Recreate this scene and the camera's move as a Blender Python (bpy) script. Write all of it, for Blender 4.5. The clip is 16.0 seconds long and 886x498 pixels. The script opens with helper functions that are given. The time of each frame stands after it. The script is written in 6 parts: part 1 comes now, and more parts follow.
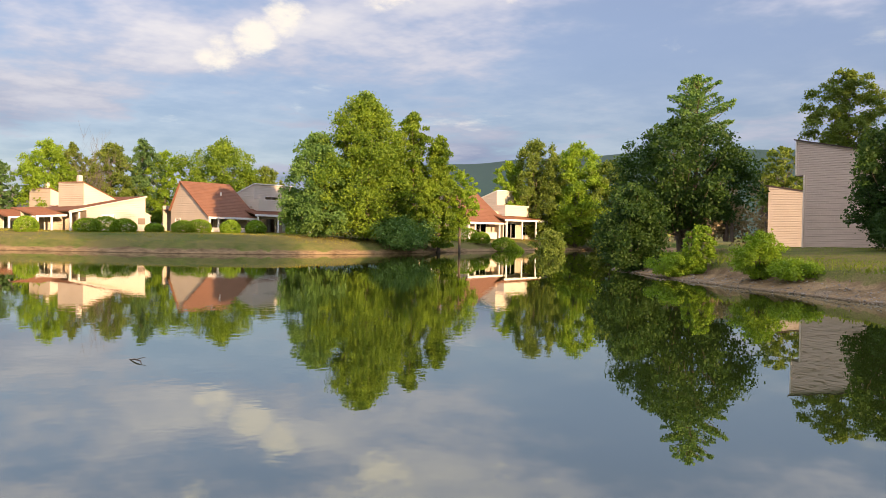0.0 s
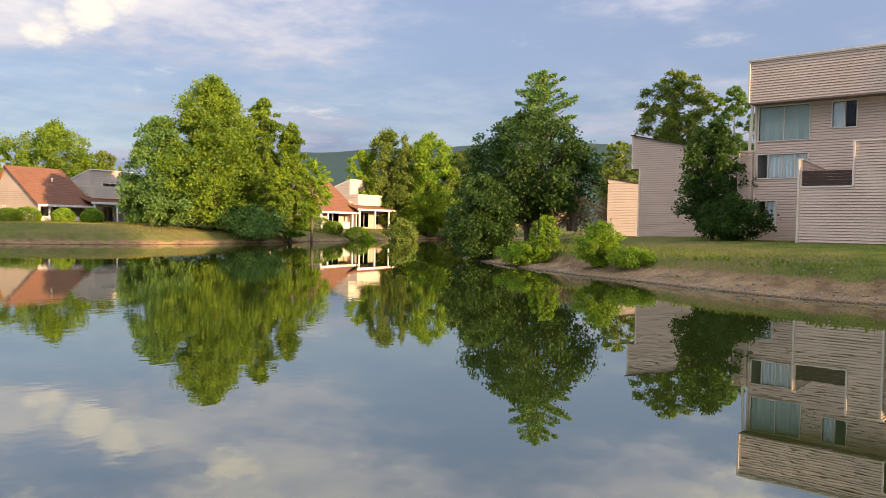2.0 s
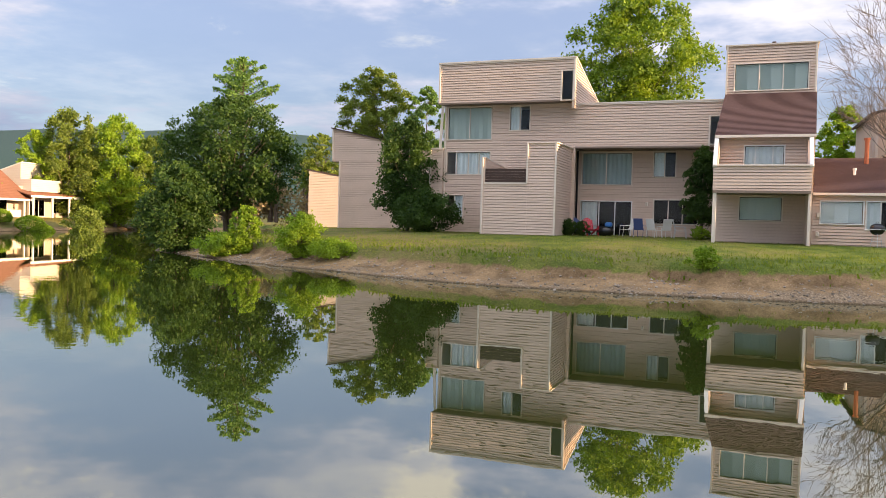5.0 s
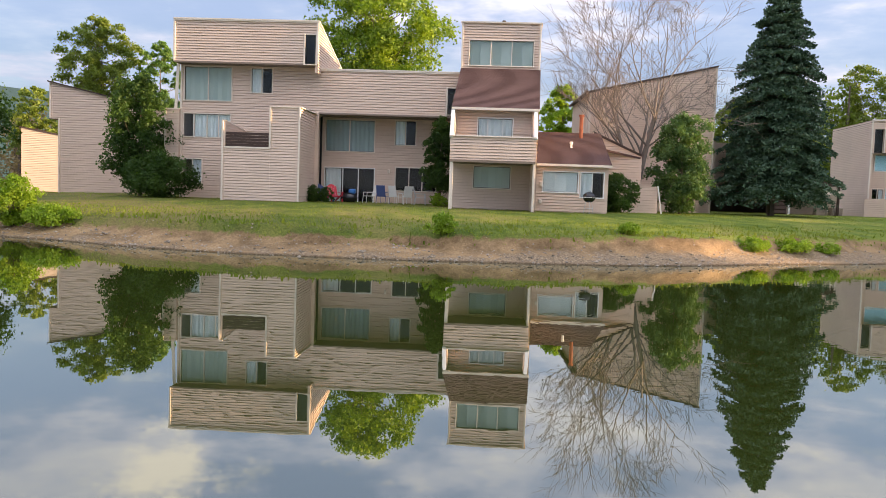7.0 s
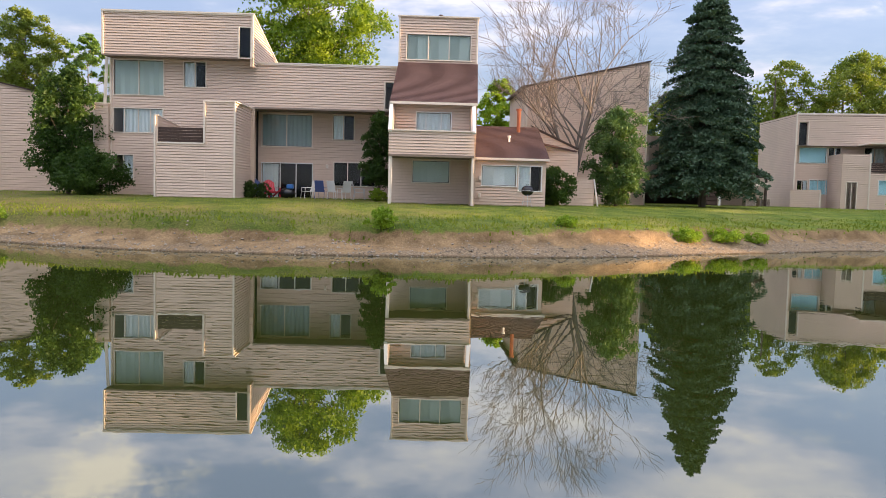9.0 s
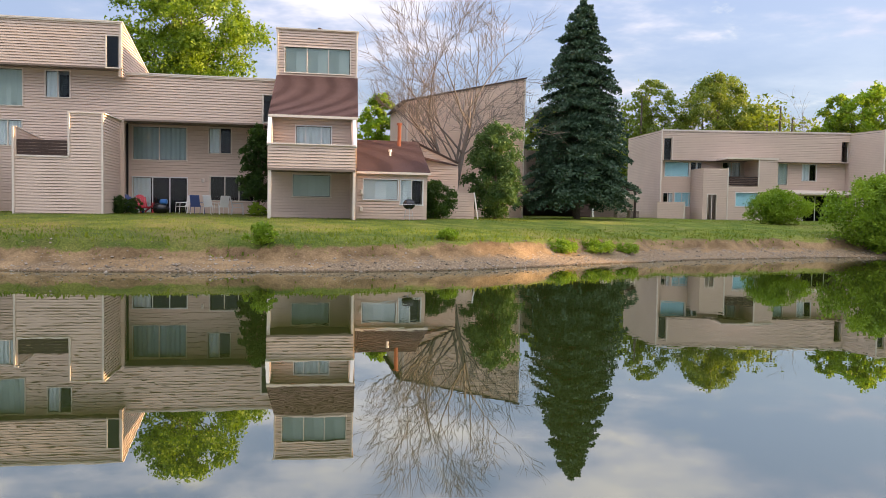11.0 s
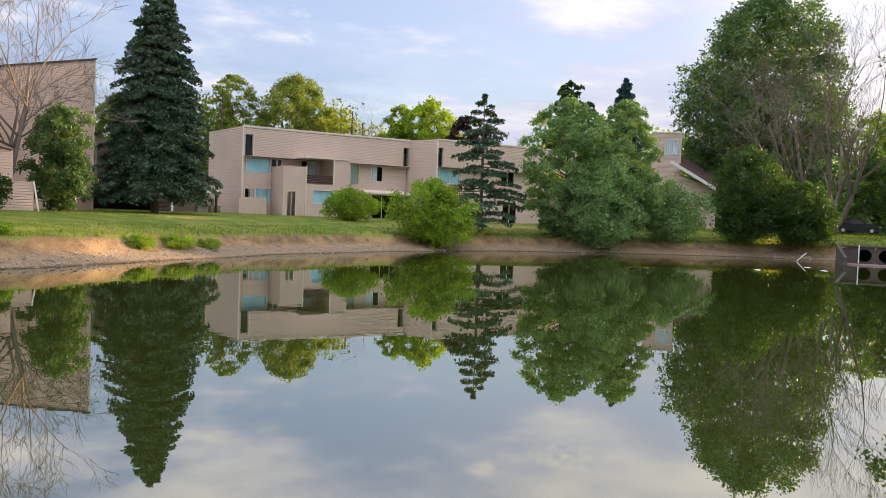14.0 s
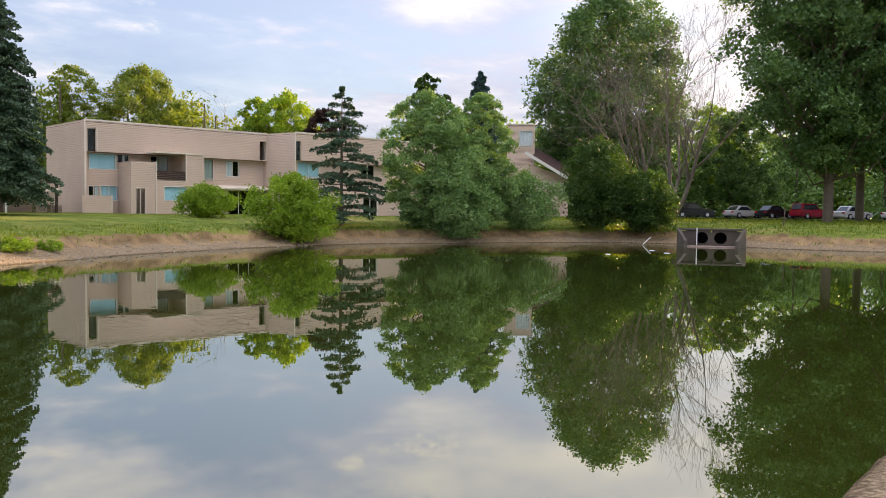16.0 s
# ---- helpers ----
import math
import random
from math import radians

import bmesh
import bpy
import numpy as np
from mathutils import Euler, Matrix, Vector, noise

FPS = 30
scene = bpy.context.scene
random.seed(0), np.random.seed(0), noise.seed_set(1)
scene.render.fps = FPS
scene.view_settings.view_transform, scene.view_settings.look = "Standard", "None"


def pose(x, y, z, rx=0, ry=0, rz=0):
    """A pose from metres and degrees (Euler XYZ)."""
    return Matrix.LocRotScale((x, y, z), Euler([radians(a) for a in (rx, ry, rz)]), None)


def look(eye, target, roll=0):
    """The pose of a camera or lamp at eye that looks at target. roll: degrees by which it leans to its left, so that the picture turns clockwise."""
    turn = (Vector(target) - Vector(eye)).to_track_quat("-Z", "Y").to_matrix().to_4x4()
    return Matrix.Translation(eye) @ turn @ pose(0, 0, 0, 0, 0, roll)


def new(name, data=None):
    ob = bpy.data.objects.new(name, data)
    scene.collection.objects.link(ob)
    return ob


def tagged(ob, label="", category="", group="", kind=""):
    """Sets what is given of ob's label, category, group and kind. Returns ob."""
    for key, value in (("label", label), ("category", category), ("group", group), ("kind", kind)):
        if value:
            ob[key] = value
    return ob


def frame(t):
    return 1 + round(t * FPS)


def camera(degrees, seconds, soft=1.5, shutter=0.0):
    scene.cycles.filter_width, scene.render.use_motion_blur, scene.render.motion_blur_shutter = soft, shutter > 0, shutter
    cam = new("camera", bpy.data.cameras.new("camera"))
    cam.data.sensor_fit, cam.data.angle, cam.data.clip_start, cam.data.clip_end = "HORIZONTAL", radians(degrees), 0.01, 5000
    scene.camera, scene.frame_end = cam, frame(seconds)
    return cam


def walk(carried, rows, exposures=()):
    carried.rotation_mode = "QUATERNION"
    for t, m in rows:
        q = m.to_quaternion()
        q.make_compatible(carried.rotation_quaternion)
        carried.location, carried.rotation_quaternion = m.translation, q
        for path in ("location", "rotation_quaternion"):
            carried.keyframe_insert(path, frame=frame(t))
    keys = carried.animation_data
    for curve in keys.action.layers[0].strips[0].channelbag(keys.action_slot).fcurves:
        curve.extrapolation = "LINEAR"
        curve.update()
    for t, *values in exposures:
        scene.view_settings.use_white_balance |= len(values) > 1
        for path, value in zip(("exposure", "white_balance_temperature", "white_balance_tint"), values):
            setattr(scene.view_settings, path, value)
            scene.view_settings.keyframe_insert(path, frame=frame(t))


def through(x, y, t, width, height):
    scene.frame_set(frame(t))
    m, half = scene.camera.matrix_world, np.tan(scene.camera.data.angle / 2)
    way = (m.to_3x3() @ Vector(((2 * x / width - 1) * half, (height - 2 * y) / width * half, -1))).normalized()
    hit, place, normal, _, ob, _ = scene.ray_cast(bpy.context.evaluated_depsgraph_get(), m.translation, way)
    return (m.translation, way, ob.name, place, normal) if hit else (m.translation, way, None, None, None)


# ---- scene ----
# camera: one standing turn from the far houses round to the car park
EYE = Vector((0.0, 0.0, 2.15))
cam = camera(58.1, 16.0, soft=0.75)
PATH = (
    (0, -52.97, -1.17, 0.94), (0.5, -50.49, -1.29, 0.90), (1, -47.65, -1.46, 0.92),
    (1.5, -44.73, -1.64, 1.02), (2, -42.43, -1.74, 1.07), (2.5, -39.51, -1.77, 1.10),
    (3, -36.24, -1.83, 1.27), (3.2, -34.89, -1.84, 1.46), (5.3, -17.82, -2.11, 1.66),
    (5.5, -15.32, -2.29, 1.80), (6, -9.87, -2.68, 1.97), (6.5, -6.38, -3.21, 1.90),
    (7, -2.92, -3.75, 1.99), (7.5, -2.18, -4.25, 1.75), (8, -1.42, -4.24, 1.61),
    (8.2, -1.04, -4.23, 1.60), (10.5, 7.82, -3.14, 1.07), (11, 9.80, -2.85, 1.06),
    (11.5, 12.26, -2.66, 1.13), (12, 16.93, -2.46, 1.27), (12.5, 23.38, -2.36, 1.46),
    (13, 29.66, -2.32, 1.90), (13.5, 35.21, -2.28, 2.14), (14, 39.21, -2.36, 2.16),
    (14.5, 42.49, -2.42, 1.82), (15, 44.76, -2.54, 1.28), (15.5, 46.92, -2.59, 0.98),
    (16, 49.10, -2.63, 0.77),
)


def turned(yaw, pitch, roll):
    y, p = radians(yaw), radians(pitch)
    return look(EYE, EYE + Vector((math.sin(y) * math.cos(p), math.cos(y) * math.cos(p), math.sin(p))), roll)


walk(cam, [(t, turned(y, p, r)) for t, y, p, r in PATH],
     exposures=[(t, e, k, 11) for t, e, k in ((0.0, 1.1, 7050), (2.0, 1.17, 7100), (3.2, 1.36, 7200), (5.5, 1.48, 7150), (7.0, 1.6, 7100), (8.2, 1.62, 7100), (10.5, 1.55, 7150), (12.5, 1.6, 7250), (14.0, 1.58, 7300), (16.0, 1.62, 7500))])

# ---- light: low evening sun behind the trees by the car park, broken cloud ----
SUN_AZ, SUN_EL = radians(92.0), radians(9.8)
SUN_DIR = Vector((math.sin(SUN_AZ) * math.cos(SUN_EL), math.cos(SUN_AZ) * math.cos(SUN_EL), math.sin(SUN_EL)))
sun = new("sun", bpy.data.lights.new("sun", "SUN"))
sun.data.energy, sun.data.angle, sun.data.color = 5.0, radians(0.7), (1.0, 0.70, 0.43)
sun.matrix_world = look(SUN_DIR * 200, (0, 0, 0))


class Nodes:
    """Short hand for building a node tree."""

    def __init__(self, tree):
        self.tree = tree
        tree.nodes.clear()

    def add(self, kind, **values):
        n = self.tree.nodes.new(kind)
        for k, v in values.items():
            if k in n.inputs:
                n.inputs[k].default_value = v
        return n

    def link(self, a, b):
        self.tree.links.new(a, b)

    def put(self, socket, value):
        if isinstance(value, bpy.types.NodeSocket):
            self.link(value, socket)
        else:
            socket.default_value = value

    def math(self, op, a, b=0.0, clamp=False):
        n = self.tree.nodes.new("ShaderNodeMath")
        n.operation, n.use_clamp = op, clamp
        self.put(n.inputs[0], a)
        self.put(n.inputs[1], b)
        return n.outputs[0]

    def vec(self, op, a, b=(0, 0, 0)):
        n = self.tree.nodes.new("ShaderNodeVectorMath")
        n.operation = op
        self.put(n.inputs[0], a)
        self.put(n.inputs[1], b)
        return n

    def noise(self, vector, scale, detail=4.0, rough=0.55):
        n = self.tree.nodes.new("ShaderNodeTexNoise")
        n.inputs["Scale"].default_value, n.inputs["Detail"].default_value, n.inputs["Roughness"].default_value = scale, detail, rough
        if vector is not None:
            self.link(vector, n.inputs["Vector"])
        return n.outputs["Fac"]

    def ramp(self, value, low, high, a=0.0, b=1.0):
        n = self.tree.nodes.new("ShaderNodeMapRange")
        n.interpolation_type = "SMOOTHSTEP"
        self.put(n.inputs["Value"], value)
        for k, v in (("From Min", low), ("From Max", high), ("To Min", a), ("To Max", b)):
            n.inputs[k].default_value = v
        return n.outputs["Result"]

    def mix(self, fac, a, b):
        n = self.tree.nodes.new("ShaderNodeMix")
        n.data_type = "RGBA"
        self.put(n.inputs[0], fac)
        self.put(n.inputs[6], a if isinstance(a, bpy.types.NodeSocket) else (*a, 1))
        self.put(n.inputs[7], b if isinstance(b, bpy.types.NodeSocket) else (*b, 1))
        return n.outputs[2]


def build_world():
    world = bpy.data.worlds.new("evening_sky")
    world.use_nodes = True
    scene.world = world
    n = Nodes(world.node_tree)
    out = n.add("ShaderNodeOutputWorld")
    sky = n.add("ShaderNodeTexSky")
    sky.sky_type, sky.sun_disc = "NISHITA", False
    sky.sun_elevation, sky.sun_rotation, sky.ozone_density, sky.dust_density = radians(24), SUN_AZ, 2.5, 0.6
    way = n.add("ShaderNodeTexCoord").outputs["Generated"]
    sep = n.add("ShaderNodeSeparateXYZ")
    n.link(way, sep.inputs[0])
    up = n.math("MAXIMUM", sep.outputs[2], 0.0)
    # the cloud sheet, seen in perspective on a flat layer overhead
    deep = n.math("ADD", up, 0.10)
    flat = n.add("ShaderNodeCombineXYZ")
    n.link(n.math("DIVIDE", sep.outputs[0], deep), flat.inputs[0])
    n.link(n.math("DIVIDE", sep.outputs[1], deep), flat.inputs[1])
    sheet = n.noise(flat.outputs[0], 0.55, 6.0, 0.55)
    bands = n.noise(flat.outputs[0], 1.7, 5.0, 0.6)
    both = n.math("ADD", n.math("MULTIPLY", sheet, 0.65), n.math("MULTIPLY", bands, 0.35))
    # the bright thin cloud over the car park
    near_sun = n.vec("DOT_PRODUCT", way, (0.90, 0.34, 0.27)).outputs["Value"]
    glow = n.ramp(near_sun, 0.72, 1.0)
    cover = n.math("MAXIMUM", 0.62, n.math("ADD", n.math("ADD", n.ramp(both, 0.38, 0.60), n.ramp(up, 0.05, 0.5, 0.0, 0.45)), n.math("MULTIPLY", glow, 0.45), True))
    # white wisps, and the brighter puffs over the far houses
    fray = n.noise(flat.outputs[0], 1.3, 8.0, 0.62)
    torn = n.noise(n.vec("MULTIPLY", way, (1.0, 1.0, 1.9)).outputs[0], 7.0, 9.0, 0.62)
    wisp = n.ramp(fray, 0.60, 0.74, 0.0, 0.6)
    for az, el, reach, amount in ((-68.6, 11.6, 2.2, 0.75), (-66.4, 12.8, 2.2, 0.85), (-64.2, 15.0, 2.2, 0.8), (-57.5, 18.6, 5.0, 0.95), (-70.5, 17.6, 1.8, 0.8), (-45.0, 20.0, 8.0, 0.6), (-20.0, 24.0, 12.0, 0.5), (48.0, 24.0, 14.0, 0.5)):
        a, e = radians(az), radians(el)
        near = n.vec("DOT_PRODUCT", way, (math.sin(a) * math.cos(e), math.cos(a) * math.cos(e), math.sin(e))).outputs["Value"]
        puff = n.math("MULTIPLY", n.ramp(near, math.cos(radians(reach)), 1.0), amount)
        wisp = n.math("MAXIMUM", wisp, n.ramp(n.math("ADD", puff, n.math("MULTIPLY", n.math("SUBTRACT", torn, 0.5), 4.6)), 0.55, 1.25))
    tone = n.mix(n.ramp(bands, 0.3, 0.7), (0.25, 0.325, 0.53), (0.53, 0.58, 0.74))
    high = n.mix(n.ramp(both, 0.44, 0.64), (0.40, 0.50, 0.80), (0.98, 0.97, 1.02))
    tone = n.mix(n.ramp(up, 0.07, 0.26), tone, high)
    tone = n.mix(n.math("MULTIPLY", glow, 0.25), tone, (0.76, 0.78, 0.86))
    tone = n.mix(n.ramp(near_sun, 0.965, 0.999, 0.0, 0.28), tone, (1.5, 1.4, 1.3))
    # the heavier blue-grey cloud bank over the hills
    bank = n.vec("DOT_PRODUCT", way, (-0.66, 0.74, 0.13)).outputs["Value"]
    tone = n.mix(n.ramp(bank, 0.80, 0.99, 0.0, 0.15), tone, (0.21, 0.29, 0.50))
    tone = n.mix(wisp, tone, (1.05, 1.01, 0.96))
    overhead = n.ramp(up, 0.36, 0.70, 1.0, 2.1)
    b1, b2 = n.add("ShaderNodeBackground", Strength=0.06), n.add("ShaderNodeBackground", Strength=0.5)
    n.link(sky.outputs[0], b1.inputs[0])
    n.link(tone, b2.inputs[0])
    n.link(n.math("MULTIPLY", overhead, 0.45), b2.inputs[1])
    m = n.add("ShaderNodeMixShader")
    n.link(n.math("MAXIMUM", cover, wisp), m.inputs[0])
    n.link(b1.outputs[0], m.inputs[1])
    n.link(b2.outputs[0], m.inputs[2])
    n.link(m.outputs[0], out.inputs[0])


build_world()


# ---- materials ----
def material(name, base, rough=0.8, vary=0.12, scale=3.0, grain=40.0, bump=0.0, metal=0.0, per_object=0.0, second=None, spec=0.3):
    """A plain surface with stains at a large scale and grain at a small one."""
    m = bpy.data.materials.new(name)
    m.use_nodes = True
    n = Nodes(m.node_tree)
    out, b = n.add("ShaderNodeOutputMaterial"), n.add("ShaderNodeBsdfPrincipled", Roughness=rough, Metallic=metal)
    b.inputs["Specular IOR Level"].default_value = spec
    where = n.add("ShaderNodeTexCoord").outputs["Object"]
    big, small = n.noise(where, scale, 4.0), n.noise(where, grain, 3.0)
    value = n.math("ADD", n.math("MULTIPLY", n.math("SUBTRACT", big, 0.5), vary * 2.4), n.math("MULTIPLY", n.math("SUBTRACT", small, 0.5), vary * 1.4))
    if per_object:
        chance = n.add("ShaderNodeObjectInfo").outputs["Random"]
        value = n.math("ADD", value, n.math("MULTIPLY", n.math("SUBTRACT", chance, 0.5), per_object))
    bright = n.add("ShaderNodeHueSaturation")
    if second:
        n.link(n.mix(n.ramp(big, 0.42, 0.62), base, second), bright.inputs["Color"])
    else:
        bright.inputs["Color"].default_value = (*base, 1)
    n.link(n.math("ADD", value, 1.0), bright.inputs["Value"])
    n.link(bright.outputs[0], b.inputs["Base Color"])
    if bump:
        r = n.add("ShaderNodeBump", Strength=0.6, Distance=bump)
        n.link(small, r.inputs["Height"])
        n.link(r.outputs[0], b.inputs["Normal"])
    n.link(b.outputs[0], out.inputs[0])
    return m


def leaf_material(name, dark, light, through=0.35, rough=0.55):
    m = bpy.data.materials.new(name)
    m.use_nodes = True
    n = Nodes(m.node_tree)
    out = n.add("ShaderNodeOutputMaterial")
    b = n.add("ShaderNodeBsdfPrincipled", Roughness=rough)
    b.inputs["Specular IOR Level"].default_value = 0.25
    t = n.add("ShaderNodeBsdfTranslucent")
    chance = n.add("ShaderNodeNewGeometry").outputs["Random Per Island"]
    where = n.add("ShaderNodeTexCoord").outputs["Object"]
    patch = n.noise(where, 0.45, 3.0)
    f = n.math("ADD", n.math("MULTIPLY", chance, 0.5), n.math("MULTIPLY", n.ramp(patch, 0.35, 0.65), 0.5))
    colour = n.mix(f, dark, light)
    n.link(colour, b.inputs["Base Color"])
    tint = n.vec("MULTIPLY", colour, (1.5, 1.5, 0.6)).outputs[0]
    n.link(tint, t.inputs["Color"])
    s = n.add("ShaderNodeMixShader")
    s.inputs[0].default_value = through
    n.link(b.outputs[0], s.inputs[1])
    n.link(t.outputs[0], s.inputs[2])
    n.link(s.outputs[0], out.inputs[0])
    return m


def water_material():
    m = bpy.data.materials.new("pond_water")
    m.use_nodes = True
    n = Nodes(m.node_tree)
    out = n.add("ShaderNodeOutputMaterial")
    body = n.add("ShaderNodeBsdfDiffuse")
    body.inputs["Color"].default_value = (0.030, 0.040, 0.006, 1)
    gloss = n.add("ShaderNodeBsdfGlossy", Roughness=0.008)
    gloss.inputs["Color"].default_value = (0.95, 0.96, 0.93, 1)
    fres = n.add("ShaderNodeFresnel", IOR=1.6)
    where = n.add("ShaderNodeNewGeometry").outputs["Position"]
    ripple = n.math("ADD", n.math("MULTIPLY", n.noise(where, 3.0, 2.0, 0.5), 1.0), n.math("MULTIPLY", n.noise(where, 0.35, 2.0, 0.5), 2.2))
    calm = n.ramp(n.noise(where, 0.045, 2.0), 0.44, 0.64, 0.14, 1.0)
    r = n.add("ShaderNodeBump", Strength=1.0, Distance=0.0019)
    n.link(n.math("MULTIPLY", ripple, calm), r.inputs["Height"])
    n.link(r.outputs[0], gloss.inputs["Normal"])
    n.link(r.outputs[0], fres.inputs["Normal"])
    s = n.add("ShaderNodeMixShader")
    n.link(n.math("ADD", n.math("MULTIPLY", fres.outputs[0], 0.72), 0.26), s.inputs[0])
    n.link(body.outputs[0], s.inputs[1])
    n.link(gloss.outputs[0], s.inputs[2])
    n.link(s.outputs[0], out.inputs[0])
    return m


def ground_material():
    """Mown grass, with a strip of bare earth and gravel along the water."""
    m = bpy.data.materials.new("lawn_and_bank")
    m.use_nodes = True
    n = Nodes(m.node_tree)
    out, b = n.add("ShaderNodeOutputMaterial"), n.add("ShaderNodeBsdfPrincipled", Roughness=0.95)
    b.inputs["Specular IOR Level"].default_value = 0.1
    where = n.add("ShaderNodeNewGeometry").outputs["Position"]
    sep = n.add("ShaderNodeSeparateXYZ")
    n.link(where, sep.inputs[0])
    big, mid, fine = n.noise(where, 0.12, 4.0), n.noise(where, 0.9, 5.0, 0.65), n.noise(where, 14.0, 4.0, 0.7)
    grass = n.mix(n.ramp(mid, 0.35, 0.68), (0.085, 0.128, 0.022), (0.185, 0.21, 0.042))
    dry = n.math("ADD", n.math("ADD", n.math("MULTIPLY", big, 0.6), n.math("MULTIPLY", n.noise(where, 0.5, 4.0, 0.6), 0.4)), n.ramp(sep.outputs[0], -22.0, 14.0, 0.07, -0.05))
    grass = n.mix(n.ramp(dry, 0.44, 0.64), grass, (0.245, 0.205, 0.075))
    grass = n.mix(n.ramp(fine, 0.3, 0.75), n.vec("MULTIPLY", grass, (0.62, 0.66, 0.6)).outputs[0], n.vec("MULTIPLY", grass, (1.25, 1.25, 1.2)).outputs[0])
    # grass gets evenly brighter from left to right along x
    lawn_gain = n.ramp(sep.outputs[0], -12.0, 16.0, 0.85, 1.3)
    tint = n.add("ShaderNodeCombineXYZ")
    for i in range(3):
        n.link(lawn_gain, tint.inputs[i])
    grass = n.vec("MULTIPLY", grass, tint.outputs[0]).outputs[0]
    earth = n.mix(n.ramp(mid, 0.3, 0.7), (0.19, 0.125, 0.065), (0.46, 0.31, 0.165))
    earth = n.mix(n.ramp(fine, 0.35, 0.7), n.vec("MULTIPLY", earth, (0.7, 0.68, 0.65)).outputs[0], earth)
    gravel = n.mix(n.ramp(n.noise(where, 16.0, 5.0, 0.75), 0.38, 0.66), (0.15, 0.105, 0.064), (0.45, 0.335, 0.21))
    rough_edge = n.math("ADD", n.math("ADD", sep.outputs[2], n.math("ADD", n.ramp(sep.outputs[0], -6.0, 8.0, 0.27, 0.0), n.ramp(sep.outputs[0], -50.0, -40.0, 0.22, 0.0))), n.math("MULTIPLY", n.math("SUBTRACT", mid, 0.5), 1.0))
    bank = n.mix(n.ramp(rough_edge, 0.27, 0.42), gravel, earth)
    wet = n.mix(n.ramp(sep.outputs[2], 0.01, 0.07), n.vec("MULTIPLY", bank, (0.45, 0.43, 0.4)).outputs[0], bank)
    n.link(n.mix(n.ramp(rough_edge, 0.78, 0.92), wet, grass), b.inputs["Base Color"])
    r = n.add("ShaderNodeBump", Strength=0.9, Distance=0.07)
    n.link(fine, r.inputs["Height"])
    n.link(r.outputs[0], b.inputs["Normal"])
    n.link(b.outputs[0], out.inputs[0])
    return m


def glass_material(name, tint, base):
    """A window pane: part mirror, part clear."""
    m = bpy.data.materials.new(name)
    m.use_nodes = True
    n = Nodes(m.node_tree)
    out = n.add("ShaderNodeOutputMaterial")
    clear, gloss, fres = n.add("ShaderNodeBsdfTransparent"), n.add("ShaderNodeBsdfGlossy", Roughness=0.03), n.add("ShaderNodeFresnel", IOR=base)
    clear.inputs["Color"].default_value = (*tint, 1)
    s = n.add("ShaderNodeMixShader")
    n.link(fres.outputs[0], s.inputs[0])
    n.link(clear.outputs[0], s.inputs[1])
    n.link(gloss.outputs[0], s.inputs[2])
    n.link(s.outputs[0], out.inputs[0])
    return m


